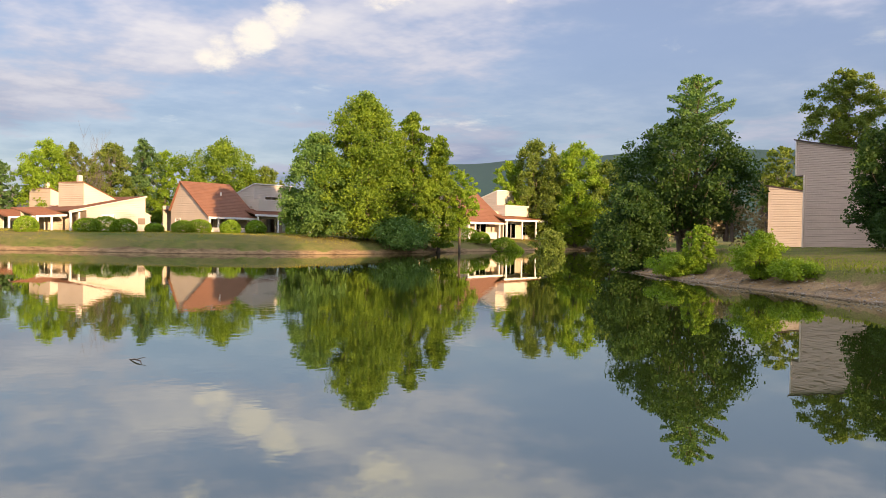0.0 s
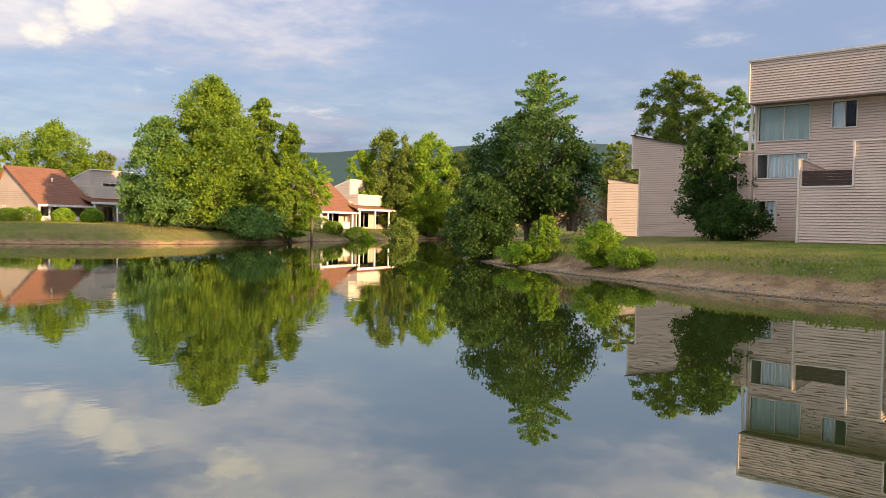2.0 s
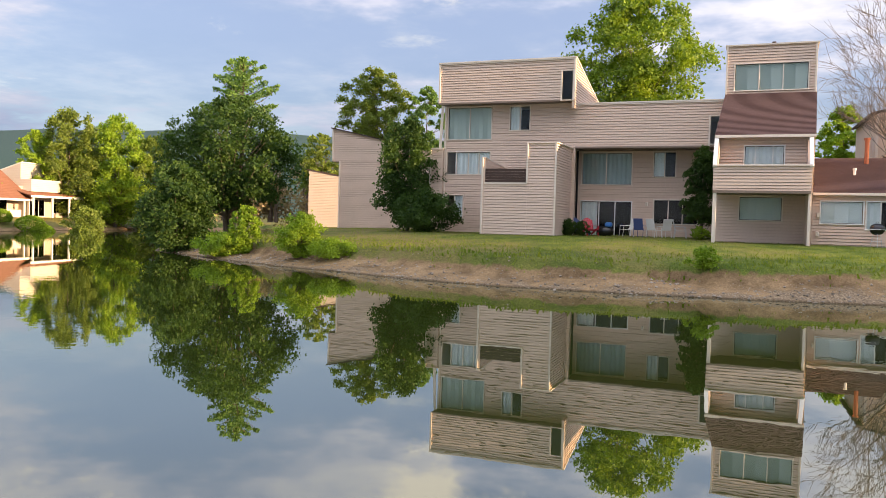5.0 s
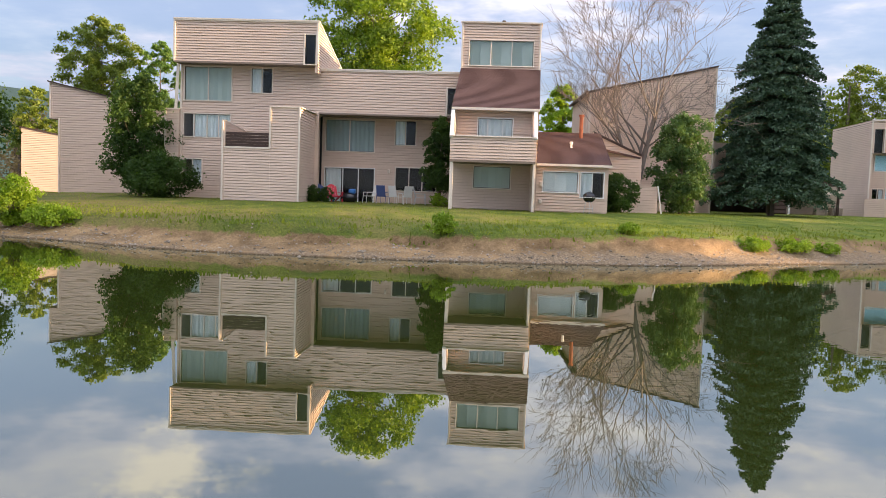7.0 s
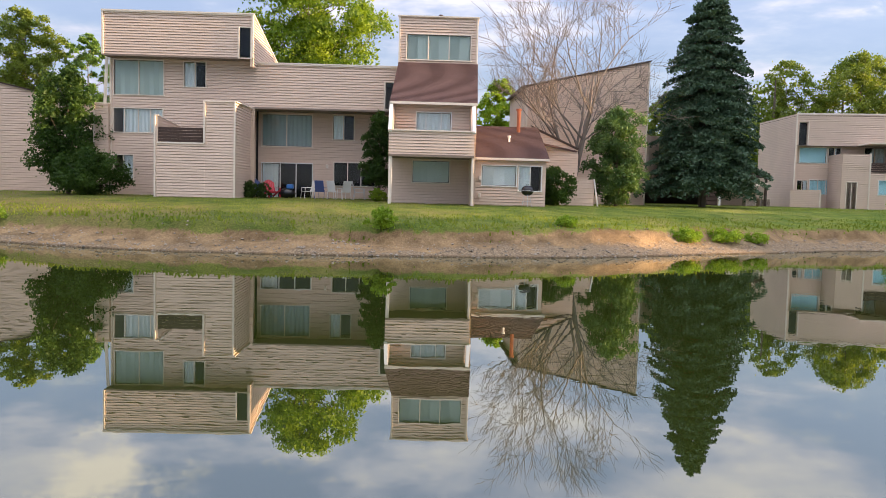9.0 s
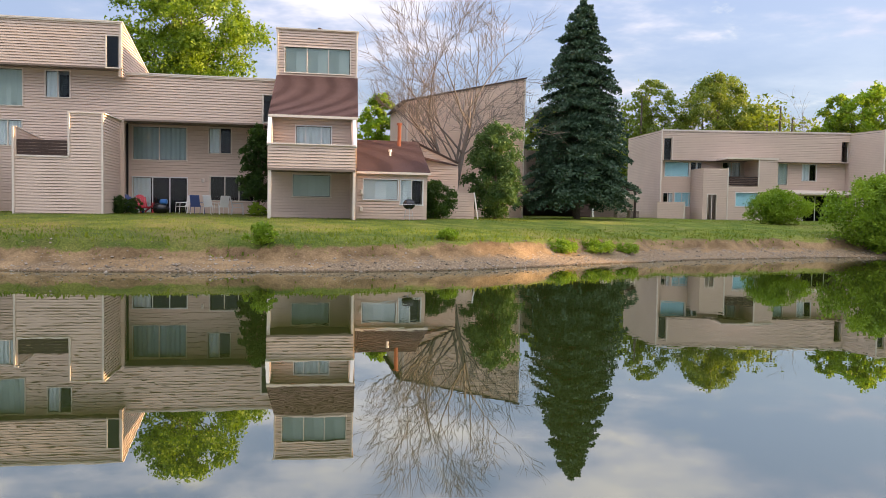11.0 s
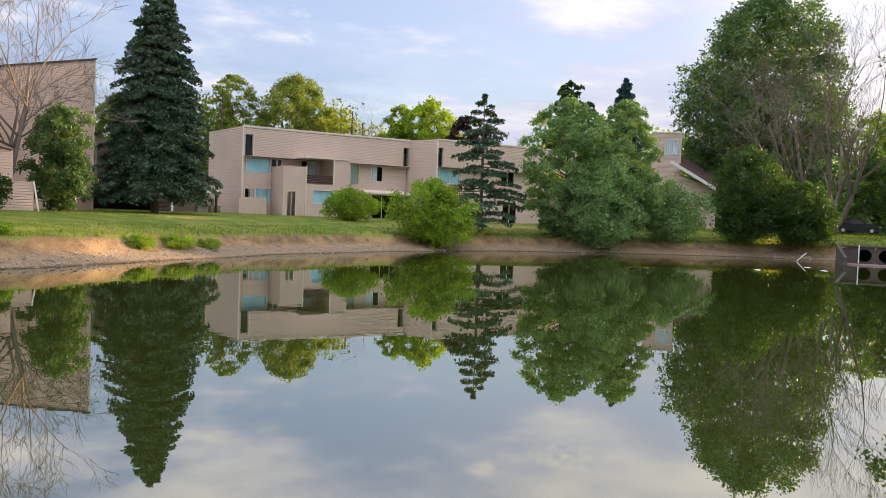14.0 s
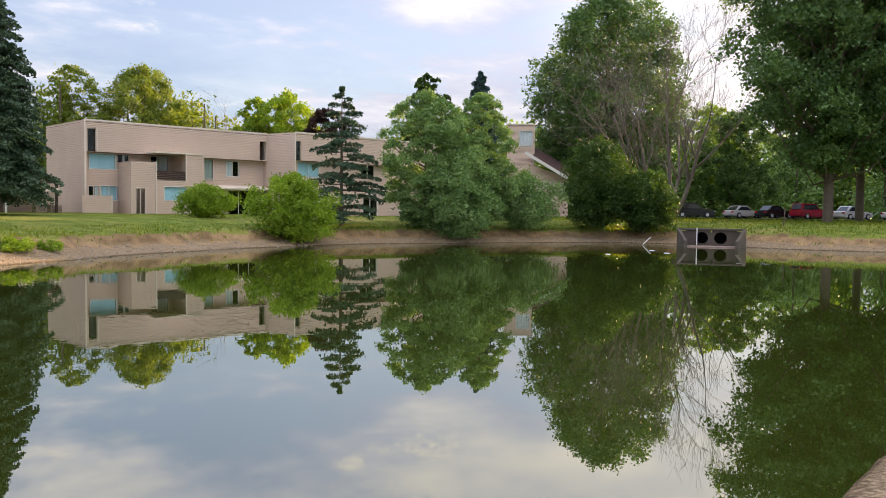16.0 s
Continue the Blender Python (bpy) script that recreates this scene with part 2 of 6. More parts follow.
M = dict(
    ground=ground_material(), water=water_material(), glass=glass_material("window_glass", (0.93, 0.96, 0.95), 1.38),
    siding=material("tan_siding", (0.65, 0.505, 0.405), 0.75, 0.10, 0.5, 9.0, spec=0.2),
    # grey-tan; also paints shade on far-house walls turned from the sun
    siding_grey=material("grey_and_shaded_siding", (0.50, 0.41, 0.33), 0.8, 0.12, 0.5, 9.0, spec=0.2),
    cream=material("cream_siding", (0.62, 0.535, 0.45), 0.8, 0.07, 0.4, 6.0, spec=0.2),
    trim=material("painted_trim", (0.74, 0.65, 0.55), 0.6, 0.08, 2.0, 20.0),
    white=material("white_paint", (0.76, 0.75, 0.72), 0.5, 0.06, 2.0, 20.0),
    # near-black, painting unlit depth behind windows and inside the culvert pipes
    dark=material("painted_interior_shade", (0.012, 0.011, 0.010), 0.9, 0.2, 1.0, 8.0),
    # darker brown than the walls; soffits, balcony floors, vent and edge strips
    soffit=material("dark_brown_soffit", (0.22, 0.17, 0.135), 0.85, 0.15, 1.0, 12.0),
    roof=material("brown_shingles", (0.098, 0.056, 0.050), 0.92, 0.22, 1.2, 18.0, 0.01, per_object=0.25),
    roof_red=material("russet_shingles", (0.21, 0.095, 0.055), 0.92, 0.2, 0.8, 12.0, 0.01),
    curtain=material("pale_curtain", (0.86, 0.88, 0.90), 0.9, 0.06, 2.0, 15.0),
    curtain_blue=material("aqua_blind", (0.50, 0.82, 0.92), 0.8, 0.05, 2.0, 15.0),
    curtain_green=material("grey_green_blind", (0.56, 0.63, 0.59), 0.85, 0.08, 1.5, 15.0),
    curtain_teal=material("grey_teal_drape", (0.36, 0.43, 0.43), 0.85, 0.08, 1.5, 15.0),
    bark=material("bark", (0.13, 0.10, 0.075), 0.95, 0.3, 2.0, 14.0, 0.02),
    bark_grey=material("bare_grey_bark", (0.16, 0.135, 0.118), 0.95, 0.25, 2.0, 14.0, 0.02),
    leaf=leaf_material("maple_leaves", (0.050, 0.110, 0.012), (0.25, 0.35, 0.036)),
    leaf_dark=leaf_material("dark_leaves", (0.017, 0.047, 0.010), (0.075, 0.138, 0.028)),
    leaf_lime=leaf_material("lime_leaves", (0.11, 0.20, 0.015), (0.28, 0.40, 0.04)),
    leaf_olive=leaf_material("olive_leaves", (0.085, 0.13, 0.022), (0.21, 0.27, 0.05)),
    leaf_mid=leaf_material("willow_leaves", (0.06, 0.135, 0.035), (0.19, 0.31, 0.08)),
    leaf_purple=leaf_material("purple_leaves", (0.022, 0.012, 0.014), (0.06, 0.03, 0.03)),
    leaf_dry=leaf_material("dry_leaves", (0.16, 0.12, 0.07), (0.33, 0.25, 0.15)),
    leaf_oak=leaf_material("oak_leaves", (0.034, 0.085, 0.028), (0.14, 0.235, 0.075), 0.25),
    leaf_willow=leaf_material("grey_green_leaves", (0.085, 0.175, 0.06), (0.26, 0.39, 0.15), 0.3),
    needle=leaf_material("spruce_needles", (0.022, 0.056, 0.032), (0.085, 0.145, 0.085), 0.1),
    needle_blue=leaf_material("blue_spruce_needles", (0.03, 0.07, 0.07), (0.08, 0.14, 0.14), 0.1),
    stone=material("bank_stones", (0.30, 0.265, 0.22), 0.9, 0.3, 6.0, 30.0, spec=0.2),
    concrete=material("weathered_concrete", (0.088, 0.072, 0.058), 0.9, 0.4, 1.5, 16.0, 0.01),
    asphalt=material("asphalt", (0.055, 0.055, 0.055), 0.9, 0.2, 0.3, 20.0),
    # blue-leaning green: distance haze is painted into the ridge colour
    hill=leaf_material("hazy_wooded_hill", (0.018, 0.048, 0.045), (0.035, 0.075, 0.058), 0.0, 0.9),
)


# ---- mesh helpers ----
def thing(name, label, category, group="", at=(0, 0, 0), turn=0.0, kind=""):
    ob = new(name)
    ob.matrix_world = pose(*at, 0, 0, turn)
    return tagged(ob, label, category, group, kind)


def mesh_of(name, verts, faces, mat, smooth=False):
    me = bpy.data.meshes.new(name)
    me.from_pydata([tuple(v) for v in verts] if not isinstance(verts, np.ndarray) else verts.tolist(), [], faces if not isinstance(faces, np.ndarray) else faces.tolist())
    me.materials.append(mat)
    if smooth:
        me.polygons.foreach_set("use_smooth", [True] * len(me.polygons))
    me.update()
    return me


def part_of(name, verts, faces, mat, parent=None, label="", smooth=False):
    ob = new(name, mesh_of(name, verts, faces, mat, smooth))
    if parent is not None:
        ob.parent = parent
    return tagged(ob, label) if label else ob


def part(name, bm, mat, parent, label="", smooth=False):
    me = bpy.data.meshes.new(name)
    bm.to_mesh(me)
    bm.free()
    me.materials.append(mat)
    if smooth:
        me.polygons.foreach_set("use_smooth", [True] * len(me.polygons))
    ob = new(name, me)
    if parent is not None:
        ob.parent = parent
    return tagged(ob, label) if label else ob


def add_box(bm, x0, x1, y0, y1, z0, z1, bevel=0.0):
    """A box between two corners, its edges eased by bevel."""
    r = bmesh.ops.create_cube(bm, size=1.0)
    for v in r["verts"]:
        v.co = Vector((x0 + (v.co.x + 0.5) * (x1 - x0), y0 + (v.co.y + 0.5) * (y1 - y0), z0 + (v.co.z + 0.5) * (z1 - z0)))
    if bevel:
        edges = list({e for v in r["verts"] for e in v.link_edges})
        bmesh.ops.bevel(bm, geom=edges, offset=bevel, segments=1, affect="EDGES")
    return r["verts"]


def box(*a, bevel=0.0):
    bm = bmesh.new()
    add_box(bm, *a, bevel=bevel)
    return bm


def tubes(paths, sides=6):
    """Verts and faces of tapered tubes; each path is a list of (point, radius)."""
    verts, faces = [], []
    for path in paths:
        base = len(verts)
        pts = [Vector(p) for p, _ in path]
        for i, (p, r) in enumerate(path):
            ahead = (pts[min(i + 1, len(pts) - 1)] - pts[max(i - 1, 0)]).normalized()
            side = ahead.cross(Vector((0.31, 0.95, 0.1))).normalized()
            other = ahead.cross(side)
            for k in range(sides):
                a = 2 * math.pi * k / sides
                verts.append(Vector(p) + (side * math.cos(a) + other * math.sin(a)) * r)
        for i in range(len(path) - 1):
            for k in range(sides):
                a, b = base + i * sides + k, base + i * sides + (k + 1) % sides
                faces.append((a, b, b + sides, a + sides))
        faces.append(tuple(range(base + sides - 1, base - 1, -1)))
        faces.append(tuple(range(base + (len(path) - 1) * sides, base + len(path) * sides)))
    return verts, faces


# ---- the ground and the pond ----
SHORE = np.array([
    (55, 3), (56.3, 12), (54.9, 17), (56, 21.3), (57.3, 26), (54.8, 30.7), (48.5, 33.8), (40, 37), (36, 38.2), (27.2, 37.4),
    (22.7, 36.2), (17.8, 34.6), (14.4, 32.4), (11.3, 30.9), (7, 28.3), (4.7, 27.3), (0, 26.4), (-3.8, 26.1), (-8.6, 26.2), (-12.2, 27.2),
    (-16.5, 29.2), (-20.3, 30.6), (-24.1, 32.6), (-29, 35.5), (-33.5, 38.5), (-36, 42), (-37, 50), (-40, 62), (-50, 85), (-62, 105),
    (-78, 105), (-79, 89), (-75.8, 72.5), (-71, 58), (-65, 45), (-63, 34), (-64.4, 28.3), (-68, 22.3), (-73.3, 16.7), (-78.6, 11),
    (-84, 2), (-90, -15), (-80, -35), (-40, -20), (-15, -4), (-6, 0.5), (0, 1.6), (4, 1.9), (6.4, 1.68), (8.2, 1.75), (10.5, 1.0), (25, -4)], float)
OUT = np.array([(-60, -4.0), (-12, -4.0), (-1.5, -1.5), (0, 0.0), (1.0, 0.20), (1.95, 0.44), (2.25, 0.88), (3.2, 1.02), (6.5, 1.36), (10, 1.58), (20, 1.70), (60, 1.9), (200, 2.2), (6000, 2.2)])


def shore_distance(x, y):
    """Metres from the water's edge, positive on land."""
    d = np.full(x.shape, 1e9)
    inside = np.zeros(x.shape, bool)
    for (ax, ay), (bx, by) in zip(SHORE, np.roll(SHORE, -1, 0)):
        ex, ey = bx - ax, by - ay
        s = np.clip(((x - ax) * ex + (y - ay) * ey) / (ex * ex + ey * ey), 0, 1)
        d = np.minimum(d, np.hypot(x - ax - s * ex, y - ay - s * ey))
        cross = (ay > y) != (by > y)
        inside ^= cross & (x < ax + (y - ay) * ex / np.where(ey == 0, 1e-9, ey))
    return np.where(inside, -d, d)


def wobble(x, y):
    return (np.sin(x * 0.9 + 1.3 * np.sin(y * 0.7)) + np.sin(y * 1.1 + 1.7 * np.sin(x * 0.53)) + 0.6 * np.sin(2.3 * x + 1.9 * y) + 0.5 * np.sin(4.1 * x - 3.3 * y)) / 3.1


def height(x, y):
    x, y = np.asarray(x, float), np.asarray(y, float)
    d = shore_distance(x, y)
    near = np.exp(-((d - 2.4) / 2.0) ** 2)
    z = np.interp(d + (0.5 * wobble(x, y) + 0.22 * wobble(2.9 * x + 4, 2.6 * y)) * near, OUT[:, 0], OUT[:, 1])
    return z + 0.05 * near * wobble(3.1 * x, 2.7 * y) + 0.03 * wobble(0.4 * x, 0.4 * y) * np.clip(d / 6, 0, 1)


def ground_z(x, y):
    return float(height(np.array([x]), np.array([y]))[0])


def build_ground():
    xs = np.concatenate([[-4000, -1500, -600, -320, -220], np.arange(-160, -40, 1.6), np.arange(-40, 66, 0.42), np.arange(66, 170, 2.2), [220, 320, 600, 1500, 4000]])
    ys = np.concatenate([[-4000, -1500, -600, -250, -120], np.arange(-60, -6, 2.0), np.arange(-6, 42, 0.42), np.arange(42, 120, 1.4), [140, 180, 240, 320, 600, 1500, 4000]])
    gx, gy = np.meshgrid(xs, ys)
    v = np.stack([gx, gy, height(gx, gy)], -1).reshape(-1, 3)
    nx, ny = len(xs), len(ys)
    i = (np.arange(ny - 1)[:, None] * nx + np.arange(nx - 1)[None]).ravel()
    f = np.stack([i, i + 1, i + 1 + nx, i + nx], 1)
    tagged(part_of("ground", v, f, M["ground"], smooth=True), "sunburnt mown lawn falling to an eroded gravel bank", "ground", kind="structure")
    w = [(-110, -45, 0), (75, -45, 0), (75, 115, 0), (-110, 115, 0)]
    tagged(part_of("water", w, [(0, 1, 2, 3)], M["water"]), "still green pond mirroring sky, trees and houses", "water", kind="structure")


build_ground()


# ---- plants ----
def polar(az, d, z=None):
    x, y = d * math.sin(radians(az)), d * math.cos(radians(az))
    return (x, y, ground_z(x, y) - 0.05 if z is None else z)


def leaf_cards(rng, centres, size, droop=0.3, slim=1.0):
    """Small pointed leaves at the given points."""
    n = len(centres)
    a = rng.normal(size=(n, 3))
    a[:, 2] = a[:, 2] * 0.6 - droop
    a /= np.linalg.norm(a, axis=1)[:, None]
    b = np.cross(a, rng.normal(size=(n, 3)))
    b /= np.linalg.norm(b, axis=1)[:, None]
    c = np.cross(a, b)
    s = (size * rng.uniform(0.6, 1.35, n))[:, None]
    tip, side = a * s, b * s * slim * 0.5
    lift = c * s * 0.15
    v = np.stack([centres - tip * 0.5 + side, centres + tip * 0.5 + lift, centres - tip * 0.35 - side], 1).reshape(-1, 3)
    f = np.arange(3 * n).reshape(-1, 3)
    return v, f


def shell_points(rng, blobs, density, inner=0.35, size=0.4):
    """Points spread through lumps (x, y, z, rx, rz), thicker to their outsides."""
    out = []
    for x, y, z, rx, rz in blobs:
        n = max(20, int(density * 0.42 * rx * (rx + rz) / size ** 2))
        d = rng.normal(size=(n, 3))
        d /= np.linalg.norm(d, axis=1)[:, None]
        r = (inner + (1 - inner) * rng.uniform(0, 1, n) ** 0.55) * (1 + 0.16 * rng.normal(size=n))
        lump = 1 + 0.28 * np.sin(5 * d[:, 0] + x) * np.sin(5 * d[:, 1] + y) + 0.18 * np.sin(7 * d[:, 2] + z)
        r = (r * lump)[:, None]
        out.append(d * r * [rx, rx, rz] + [x, y, z])
    return np.concatenate(out)


def clump_leaves(rng, clumps, total, flat=0.8):
    """Leaf points in flattened, drooping clumps (x, y, z, r), thick on top and open beneath."""
    c = np.array(clumps)
    share = c[:, 3] ** 2
    counts = np.maximum(12, (total * share / share.sum()).astype(int))
    centre = np.repeat(c, counts, axis=0)
    n = len(centre)
    d = rng.normal(size=(n, 3))
    d /= np.linalg.norm(d, axis=1)[:, None]
    d[:, 2] = np.where(d[:, 2] < -0.5, -d[:, 2] * rng.uniform(-0.6, 1, n), d[:, 2])
    r = rng.uniform(0.0, 1.0, n) ** 0.42 * (1 + 0.13 * rng.normal(size=n))
    p = d * r[:, None]
    out = np.hypot(p[:, 0], p[:, 1])
    lump = 1 + 0.25 * np.sin(4 * d[:, 0] + centre[:, 0] * 3) * np.sin(4 * d[:, 1] + centre[:, 1] * 3)
    p = p * lump[:, None]
    z = p[:, 2] * flat - 0.25 * out ** 2
    return centre[:, :3] + np.stack([p[:, 0], p[:, 1], z], 1) * centre[:, 3:4]


def broadleaf(name, label, at, tall, wide, leaf, low=0.25, leafy=26.0, size=0.34, lumps=32, seed=1, trunk=True, bark="bark", squash=1.0, group="", stems=1, lean=0.0, category="tree", cone=0.0, flat=0.72):
    """A tree or a bush: tapered trunk, limbs, and leaf clumps in tiers with gaps and an uneven outline."""
    rng = np.random.default_rng(seed)
    ob = thing(name, label, category, group, at)
    size *= 0.5
    wide *= 0.93
    crown0, crown1 = tall * low, tall
    mid, half = (crown0 + crown1) / 2, (crown1 - crown0) / 2
    clumps = []
    full = category == "bush" or tall < 7
    count = int(lumps * 4.2)
    for i in range(count):
        k = (i + 0.5) / count
        h = -1 + 2 * k
        ring = math.sqrt(max(0.0, 1 - abs(h) ** (2.2 if h > 0 else 3.2)))
        ring = ring * (1 - cone) + cone * (1 - k) ** 0.75
        a = i * 2.399 + rng.uniform(-0.5, 0.5)
        # broad swells and hollows of the outline
        swell = 1 + 0.16 * math.sin(2 * a + seed) + 0.13 * math.sin(3 * a + 5 * k + 2.1 * seed)
        br = wide * rng.uniform(0.13, 0.26) * (1.35 if full else 1.0) * (1.1 - 0.3 * max(h, 0))
        deep = rng.uniform()
        r = wide * ring * swell * squash * (rng.uniform(0.72, 0.98) if deep < 0.62 else rng.uniform(0.15, 0.7) if deep < 0.93 else rng.uniform(1.0, 1.14))
        r = max(0.0, r - br * 0.35)
        z = mid + h * (half - br * 0.45) + rng.uniform(-0.05, 0.05) * half
        clumps.append((r * math.cos(a) + lean * (z / tall), r * math.sin(a), max(z, br * 0.5), br))
    area = 4 * math.pi * wide * half
    total = min(1.8 * min(leafy / 26, 1.3) * area / (0.45 * size ** 2), 125000)
    pts = clump_leaves(rng, clumps, total, 0.95 if full else flat)
    pts = pts[pts[:, 2] > 0.03]
    v, f = leaf_cards(rng, pts, size * 1.12)
    part_of("crown", v, f, M[leaf], ob)
    if trunk:
        paths = []
        r0 = 0.013 * tall + 0.03
        for s in range(stems):
            sx, sy = (0.0, 0.0) if stems == 1 else (0.5 * math.cos(s * 2.4), 0.5 * math.sin(s * 2.4))
            top = Vector((sx * 2.5 + lean * 0.8, sy * 2.5, tall * 0.82))
            paths.append([((sx * 0.6, sy * 0.6, -0.15), r0 * 1.35), ((sx * 0.7, sy * 0.7, 0.25), r0), ((sx * 1.3 + lean * 0.3, sy * 1.3, tall * 0.3), r0 * 0.78), ((sx * 2 + lean * 0.55, sy * 2, tall * 0.58), r0 * 0.45), (top, r0 * 0.1)])
        for x, y, z, br in clumps[:: 2 if count < 90 else 3]:
            h = max(0.12 * tall, z - 0.55 * math.hypot(x, y) - 0.06 * tall)
            s0 = Vector((lean * h / tall, 0, h))
            e = Vector((x, y, z))
            m = s0.lerp(e, 0.55) + Vector((0, 0, -0.04 * tall))
            rr = r0 * 0.30 * (1 - 0.55 * h / tall)
            paths.append([(s0, rr), (m, rr * 0.62), (e, rr * 0.2)])
        tv, tf = tubes(paths, 6)
        part_of("trunk", tv, tf, M[bark], ob, smooth=True)
    return ob


def conifer(name, label, at, tall, wide, leaf="needle", whorls=26, arms=11, seed=1, low=0.1, size=0.30, droop=0.28, gaps=0.0, taper=0.6):
    """A spruce: whorls of drooping arms, each with hanging sprays of needles."""
    rng = np.random.default_rng(seed)
    ob = thing(name, label, "tree", "", at)
    paths = [[((0, 0, -0.1), 0.017 * tall), ((0, 0, tall * 0.5), 0.010 * tall), ((0, 0, tall), 0.012)]]
    sprays = []
    for w in range(whorls):
        k = w / (whorls - 1)
        z0 = tall * (low + (0.985 - low) * k)
        reach = wide * (1 - k) ** taper + 0.12
        for i in range(max(5, int(arms * (1 - 0.45 * k)))):
            if rng.uniform() < gaps:
                continue
            a = 2.399 * i * 1.7 + w * 1.1 + rng.uniform(-0.3, 0.3)
            L = reach * rng.uniform(0.72, 1.12)
            d = Vector((math.cos(a), math.sin(a), 0))
            z = z0 + rng.uniform(-0.2, 0.2)
            end = d * L + Vector((0, 0, z - droop * L + 0.12 * L * k))
            midp = d * (L * 0.55) + Vector((0, 0, z - droop * 0.35 * L))
            paths.append([((0, 0, z), 0.03 + 0.006 * L), (midp, 0.02), (end, 0.006)])
            n = int(38 + 66 * L)
            u = rng.uniform(0.12, 1.0, n) ** 0.8
            line = np.outer(u, np.array(end) - [0, 0, z]) + [0, 0, z] + np.outer(np.sin(u * 3.14) * 0.1 * L, [0, 0, 1])
            side = np.array([-math.sin(a), math.cos(a), 0])
            spread = rng.normal(size=n) * (0.07 + 0.26 * L * u * (1.15 - u))
            line = line + np.outer(spread, side) - np.outer(np.abs(rng.normal(size=n)) * 0.13, [0, 0, 1])
            sprays.append(line)
    v, f = leaf_cards(rng, np.concatenate(sprays), size, 0.5, 0.6)
    part_of("needles", v, f, M[leaf], ob)
    tv, tf = tubes(paths, 5)
    part_of("trunk", tv, tf, M["bark"], ob)
    return ob


def grow(rng, paths, p, d, length, radius, depth, spread, up):
    """Branch after branch, down to twigs."""
    pts, q = [(p.copy(), radius)], p.copy()
    steps = 4 if depth > 1 else 3
    for i in range(steps):
        d = (d + Vector(rng.normal(size=3)) * 0.10 + Vector((0, 0, up * 0.1))).normalized()
        q = q + d * (length / steps)
        pts.append((q.copy(), radius * (1 - 0.6 * (i + 1) / steps)))
    paths.append(pts)
    if depth == 0:
        return
    for k in range(rng.integers(4, 6) if depth > 1 else 5):
        u = rng.uniform(0.3, 1.0)
        base = pts[min(int(u * steps), steps - 1)][0].lerp(pts[min(int(u * steps) + 1, steps)][0], (u * steps) % 1)
        side = d.cross(Vector(rng.normal(size=3))).normalized()
        nd = (d + side * spread * rng.uniform(0.6, 1.3) + Vector((0, 0, up * 0.2))).normalized()
        grow(rng, paths, base, nd, length * rng.uniform(0.5, 0.75), max(radius * (1 - 0.55 * u) * 0.60, 0.010), depth - 1, spread, up)


def bare_tree(name, label, at, tall, stems, seed=3, depth=4, spread=0.75, up=0.5, lean=0.35, radius=0.13, tilt=0.0):
    rng = np.random.default_rng(seed)
    ob = thing(name, label, "tree", "", at)
    paths = []
    for s in range(stems):
        a = s * 2.399 + 0.4
        d = Vector((math.cos(a) * lean + tilt, math.sin(a) * lean, 1)).normalized()
        grow(rng, paths, Vector((math.cos(a) * 0.15, math.sin(a) * 0.15, -0.1)), d, tall * rng.uniform(0.5, 0.62), radius * rng.uniform(0.7, 1.1), depth, spread, up)
    thick = [q for q in paths if q[0][1] > radius * 0.42]
    v, f = tubes(thick, 7)
    part_of("trunk", v, f, M["bark_grey"], ob, smooth=True)
    v, f = tubes([q for q in paths if q[0][1] <= radius * 0.42], 4)
    part_of("crown", v, f, M["bark_grey"], ob, "mass of bare grey twigs")
    return ob


# promontory and the trees along the water
broadleaf("maple_tree", "broad full green maple overhanging the far bank", polar(-58.6, 83), 15.2, 6.4, "leaf", 0.02, 26, 0.36, 70, 11, stems=2, cone=0.6)
broadleaf("maple_tree", "tall narrow green maple growing beside the broad one", polar(-55.2, 84), 13.8, 3.6, "leaf", 0.04, 26, 0.36, 34, 12, cone=0.4)
broadleaf("maple_tree", "slim dark green maple at the end of the clump", polar(-53.3, 85), 12.3, 3.0, "leaf", 0.03, 26, 0.36, 28, 14, cone=0.4)
broadleaf("maple_tree", "low light green maple leaning over the far lawn", polar(-51.8, 87), 9.6, 2.6, "leaf_lime", 0.35, 22, 0.42, 18, 15)
broadleaf("maple_tree", "low spreading green maple at the edge of the far bank", polar(-61.9, 82), 10.6, 4.6, "leaf_mid", 0.02, 26, 0.38, 34, 13, cone=0.45)
broadleaf("pear_tree", "dense dark green tree on the grassy point", polar(-36.3, 53), 8.7, 4.5, "leaf_dark", 0.16, 26, 0.3, 54, 21, stems=3)
conifer("pear_tree", "open-topped green tree rising above the dense one", polar(-35.5, 54.5), 11.4, 2.5, "leaf_mid", 9, 6, 22, 0.62, 0.2, -0.5, 0.15, 0.4)
broadleaf("bush", "low green thicket at the foot of the maples", polar(-56.0, 80), 3.4, 3.6, "leaf_mid", 0.0, 26, 0.34, 26, 28, category="bush")
broadleaf("bush", "dark green bush leaning over the pond", polar(-39.7, 48.5), 5.2, 2.3, "leaf_dark", 0.0, 52, 0.26, 26, 23, category="bush")
broadleaf("shrub", "young bright green shrub on the gravel bank", polar(-31.3, 37.6), 2.1, 1.15, "leaf_lime", 0.0, 52, 0.16, 18, 24, category="bush")
broadleaf("shrub", "slim young green shrub near the water", polar(-35.2, 42.0), 2.5, 0.8, "leaf_lime", 0.0, 52, 0.16, 14, 25, category="bush")
